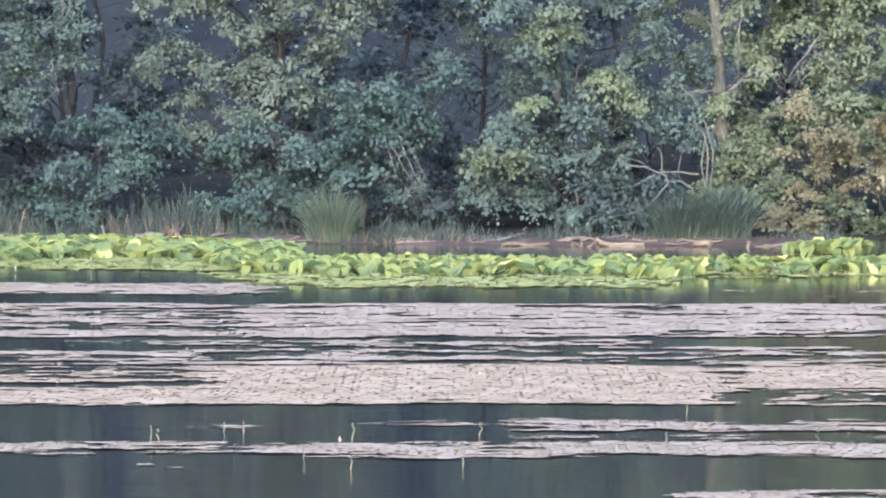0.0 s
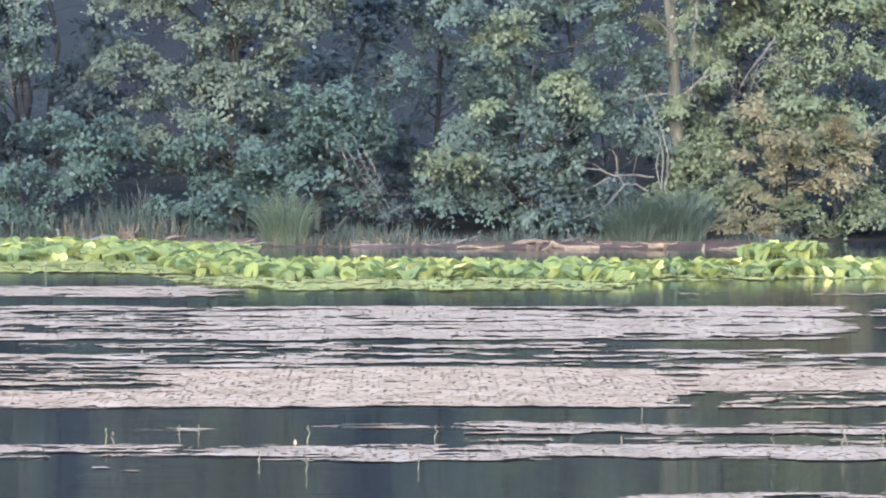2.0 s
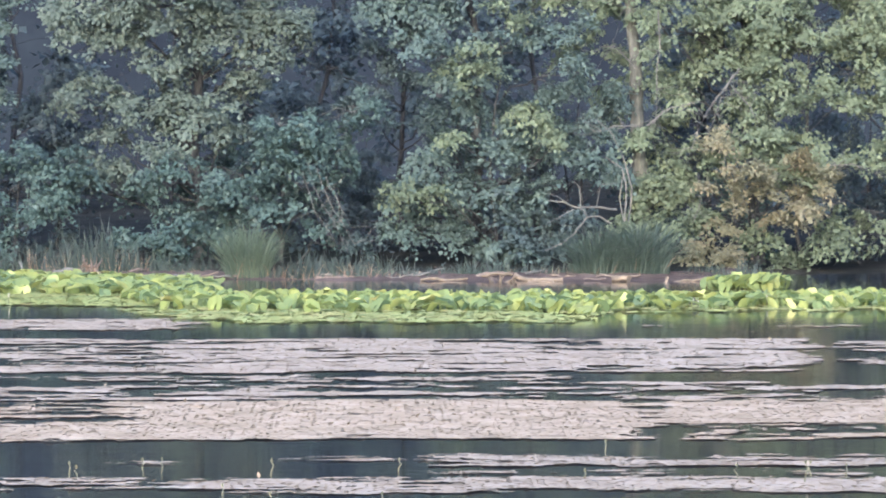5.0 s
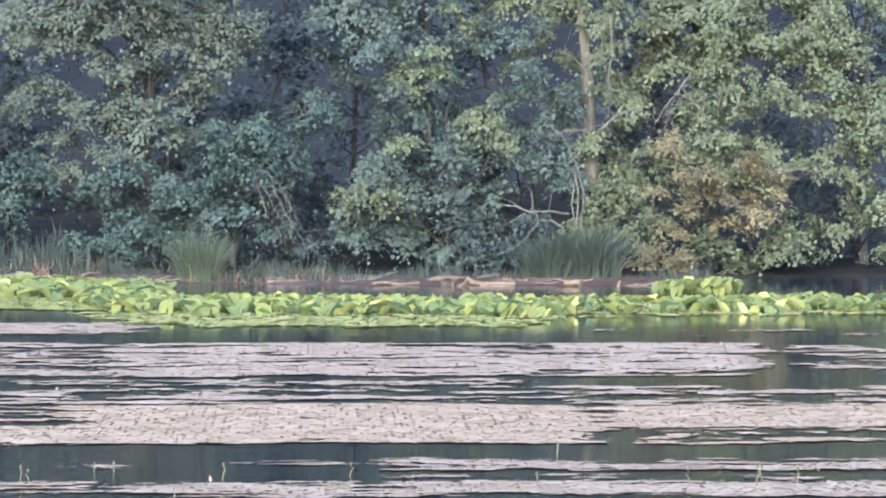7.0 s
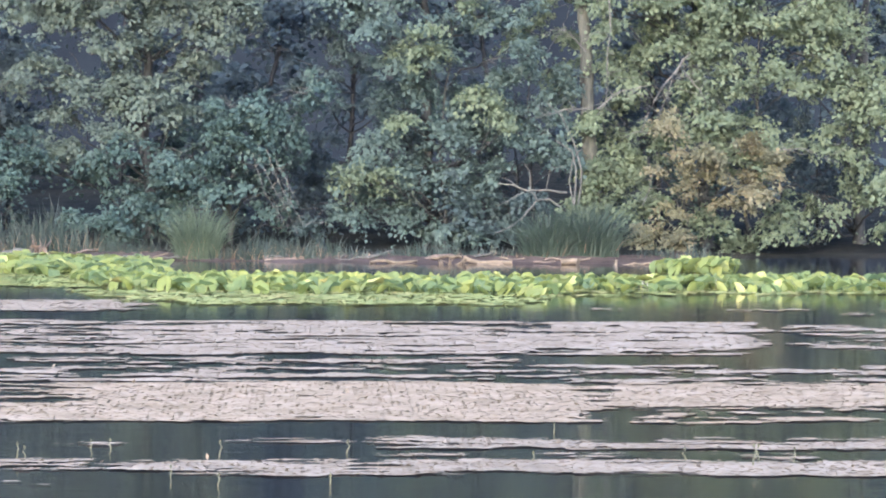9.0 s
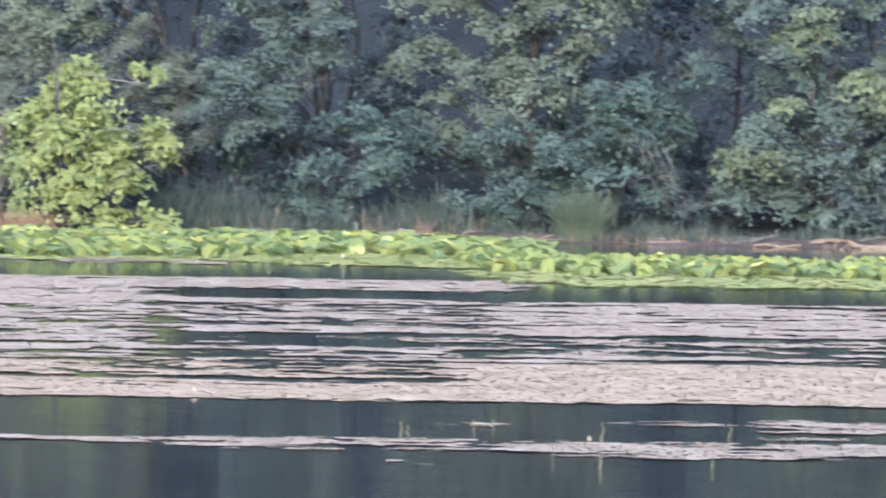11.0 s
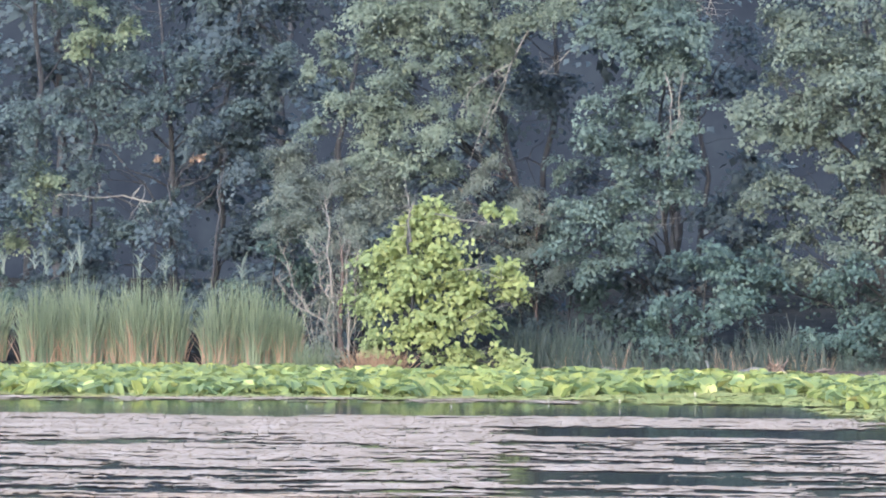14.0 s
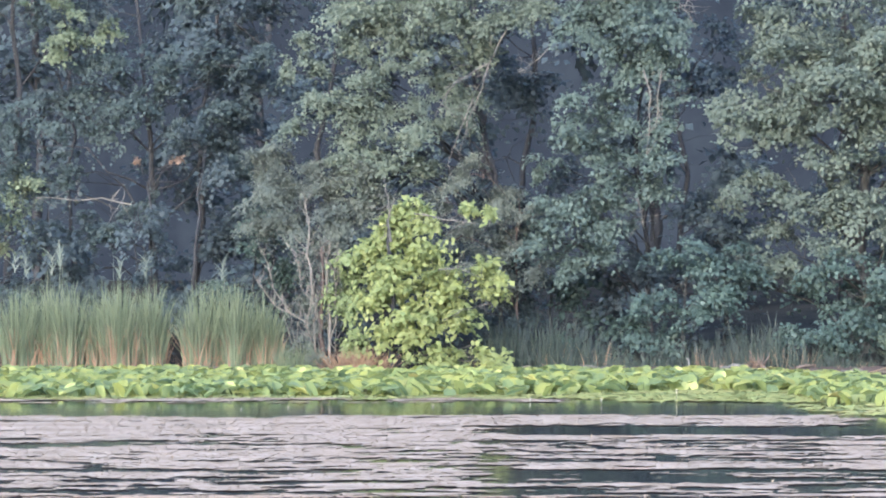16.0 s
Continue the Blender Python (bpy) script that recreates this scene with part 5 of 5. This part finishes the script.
brush_pile(523, "stick_pile", 1.36, 95.60, -0.05, 0.35, 0.16, 9, ROOT, "small heap of brown sticks at the waterline")


def shore_litter():
    """Broken sticks washed up along the mud."""
    rng = np.random.default_rng(530)
    for k in range(24):
        x = rng.uniform(-5.5, 8.2) if k < 18 else rng.uniform(-13, -6)
        y = float(shore_line(x)) + rng.uniform(-0.1, 1.1)
        z = max(0.0, float(ground_height(np.array(x), np.array(y)))) + 0.05
        ln, ang = rng.uniform(0.2, 0.8), rng.normal() * 0.5
        a = np.array([x - ln / 2 * math.cos(ang), y - ln / 2 * math.sin(ang), z])
        b = np.array([x + ln / 2 * math.cos(ang), y + ln / 2 * math.sin(ang), z + rng.uniform(-0.02, 0.1)])
        log(600 + k, "washed_up_stick", a, b, rng.uniform(0.012, 0.035), (TIMBER if k % 5 == 0 else DEAD if k % 2 else ROOT), ("pale stick washed up on mud" if k % 5 == 0 else "grey stick washed up on mud" if k % 2 else "brown stick washed up on mud"),
            "stick", "sticks along the shore")


shore_litter()


def fallen_branch():
    rng = np.random.default_rng(540)
    base = np.array((6.08, 99.40, 1.26))
    root = holder("fallen_branch", *base, "pale bare dead branch reaching out over the mud", "branch")
    runs = [(((6.03, 99.60, 1.55), (5.55, 99.40, 1.61), (5.07, 99.20, 1.60), (4.73, 99.10, 1.74), (4.38, 99.00, 1.77)), 0.042),
            (((5.88, 99.40, 1.22), (5.61, 99.30, 1.40), (5.31, 99.20, 1.38), (5.00, 99.10, 0.98), (4.73, 99.00, 0.77), (4.32, 98.90, 0.60)), 0.036),
            (((5.31, 99.20, 1.38), (5.24, 99.20, 1.54), (5.07, 99.20, 1.60)), 0.03),
            (((5.16, 99.20, 1.64), (5.14, 99.20, 2.07), (5.00, 99.20, 2.23)), 0.02), (((5.54, 99.30, 1.61), (5.63, 99.20, 2.14), (6.00, 99.20, 2.17)), 0.018),
            (((5.00, 99.20, 1.56), (4.60, 99.10, 1.34), (4.36, 99.00, 1.25)), 0.016), (((4.87, 99.10, 1.70), (4.60, 99.10, 1.87), (4.36, 99.00, 1.94)), 0.015),
            (((6.22, 99.50, 1.26), (6.26, 99.60, 2.06), (6.16, 99.60, 2.53), (5.75, 99.50, 2.80)), 0.032),
            (((6.30, 99.50, 1.26), (6.39, 99.60, 2.06), (6.23, 99.60, 2.66), (5.93, 99.60, 3.33), (5.56, 99.60, 3.67)), 0.03),
            (((6.20, 99.50, 1.26), (6.10, 99.60, 1.79), (6.18, 99.60, 2.33), (6.47, 99.60, 2.73)), 0.026)]
    for line, thick in runs:
        pts = np.array(line) - base
        fine = np.concatenate([bent(rng, pts[q], pts[q + 1], 4, wobble=0.06)[:-1] for q in range(len(pts) - 1)] + [pts[-1:]])
        v, f = tube(fine, np.linspace(thick * 0.75, thick * 0.35, len(fine)), 6)
        mesh_object("limb", v, f, DEAD, root, smooth=True)


fallen_branch()


# ---- stalks standing out of the open water, buds among the pads ----
def water_stalk(seed, x, y, height, bend):
    rng = np.random.default_rng(seed)
    root = holder("water_plant_stalk", x, y, 0, "short curved pale green stalk standing in open water", "stalk", "stalks in the water")
    p = np.array([[0, 0, -0.05], [bend * 0.2, 0, height * 0.35], [bend * 0.7, 0, height * 0.75], [bend * 0.2, 0.01, height]])
    v, f = tube(p, [0.009, 0.009, 0.008, 0.005], 6)
    mesh_object("stem", v, f, STEM, root, smooth=True)
    v, f = leaves(rng, np.array([[bend * 0.2, 0, height * 0.95]]), np.array([[bend, -0.2, 0.4]]), np.array([[0, -1.0, 0.3]]), np.array([0.06]), np.array([0.03]))
    mesh_object("leaf_tip", v, f, STEM, root)


for k, (x, y, height, bend) in enumerate([(-0.99, 45.50, 0.19, 0.05), (-3.16, 45.40, 0.17, 0.02), (-3.07, 45.48, 0.11, -0.05), (-2.43, 46.52, 0.09, 0.03), (-2.20, 46.53, 0.10, -0.03),
                                          (0.39, 46.00, 0.14, 0.06), (4.04, 45.05, 0.16, -0.07), (4.69, 44.51, 0.26, 0.06), (4.82, 45.04, 0.2, -0.04), (5.18, 44.93, 0.17, 0.02),
                                          (2.38, 45.03, 0.10, 0.03), (-1.44, 43.29, 0.10, 0.02), (-0.93, 42.19, 0.12, 0.03), (0.20, 42.44, 0.09, 0.01), (2.82, 48.73, 0.12, 0.02)]):
    water_stalk(560 + k, x, y, height * 0.8, bend)


def bud(seed, x, y, height):
    root = holder("lily_bud", x, y, 0, "pale closed lily bud on an upright stalk", "flower bud", "lily buds")
    v, f = tube([(0, 0, -0.1), (0.01, 0, height)], [0.008, 0.007], 5)
    mesh_object("stalk", v, f, STEM, root)
    v, f = tube([(0.01, 0, height - 0.01), (0.01, 0, height + 0.02), (0.012, 0, height + 0.06), (0.012, 0, height + 0.10)], [0.006, 0.012, 0.011, 0.003], 8)
    mesh_object("bud_head", v, f, BUD, root, smooth=True)


for k, (x, y, height) in enumerate([(-7.13, 85.14, 0.14, ), (3.57, 83.45, 0.16), (6.48, 82.34, 0.14), (6.61, 82.79, 0.1), (-1.40, 83.98, 0.14), (-10.05, 84.60, 0.0), (-17.21, 82.21, -0.07),
                                    (-18.15, 81.53, -0.07), (-15.43, 81.61, -0.06), (-14.60, 82.24, -0.05), (-11.77, 82.69, -0.05), (-8.50, 83.56, 0.05), (-0.39, 86.43, 0.16), (8.05, 83.61, 0.14)]):
    bud(590 + k, x, y, height)
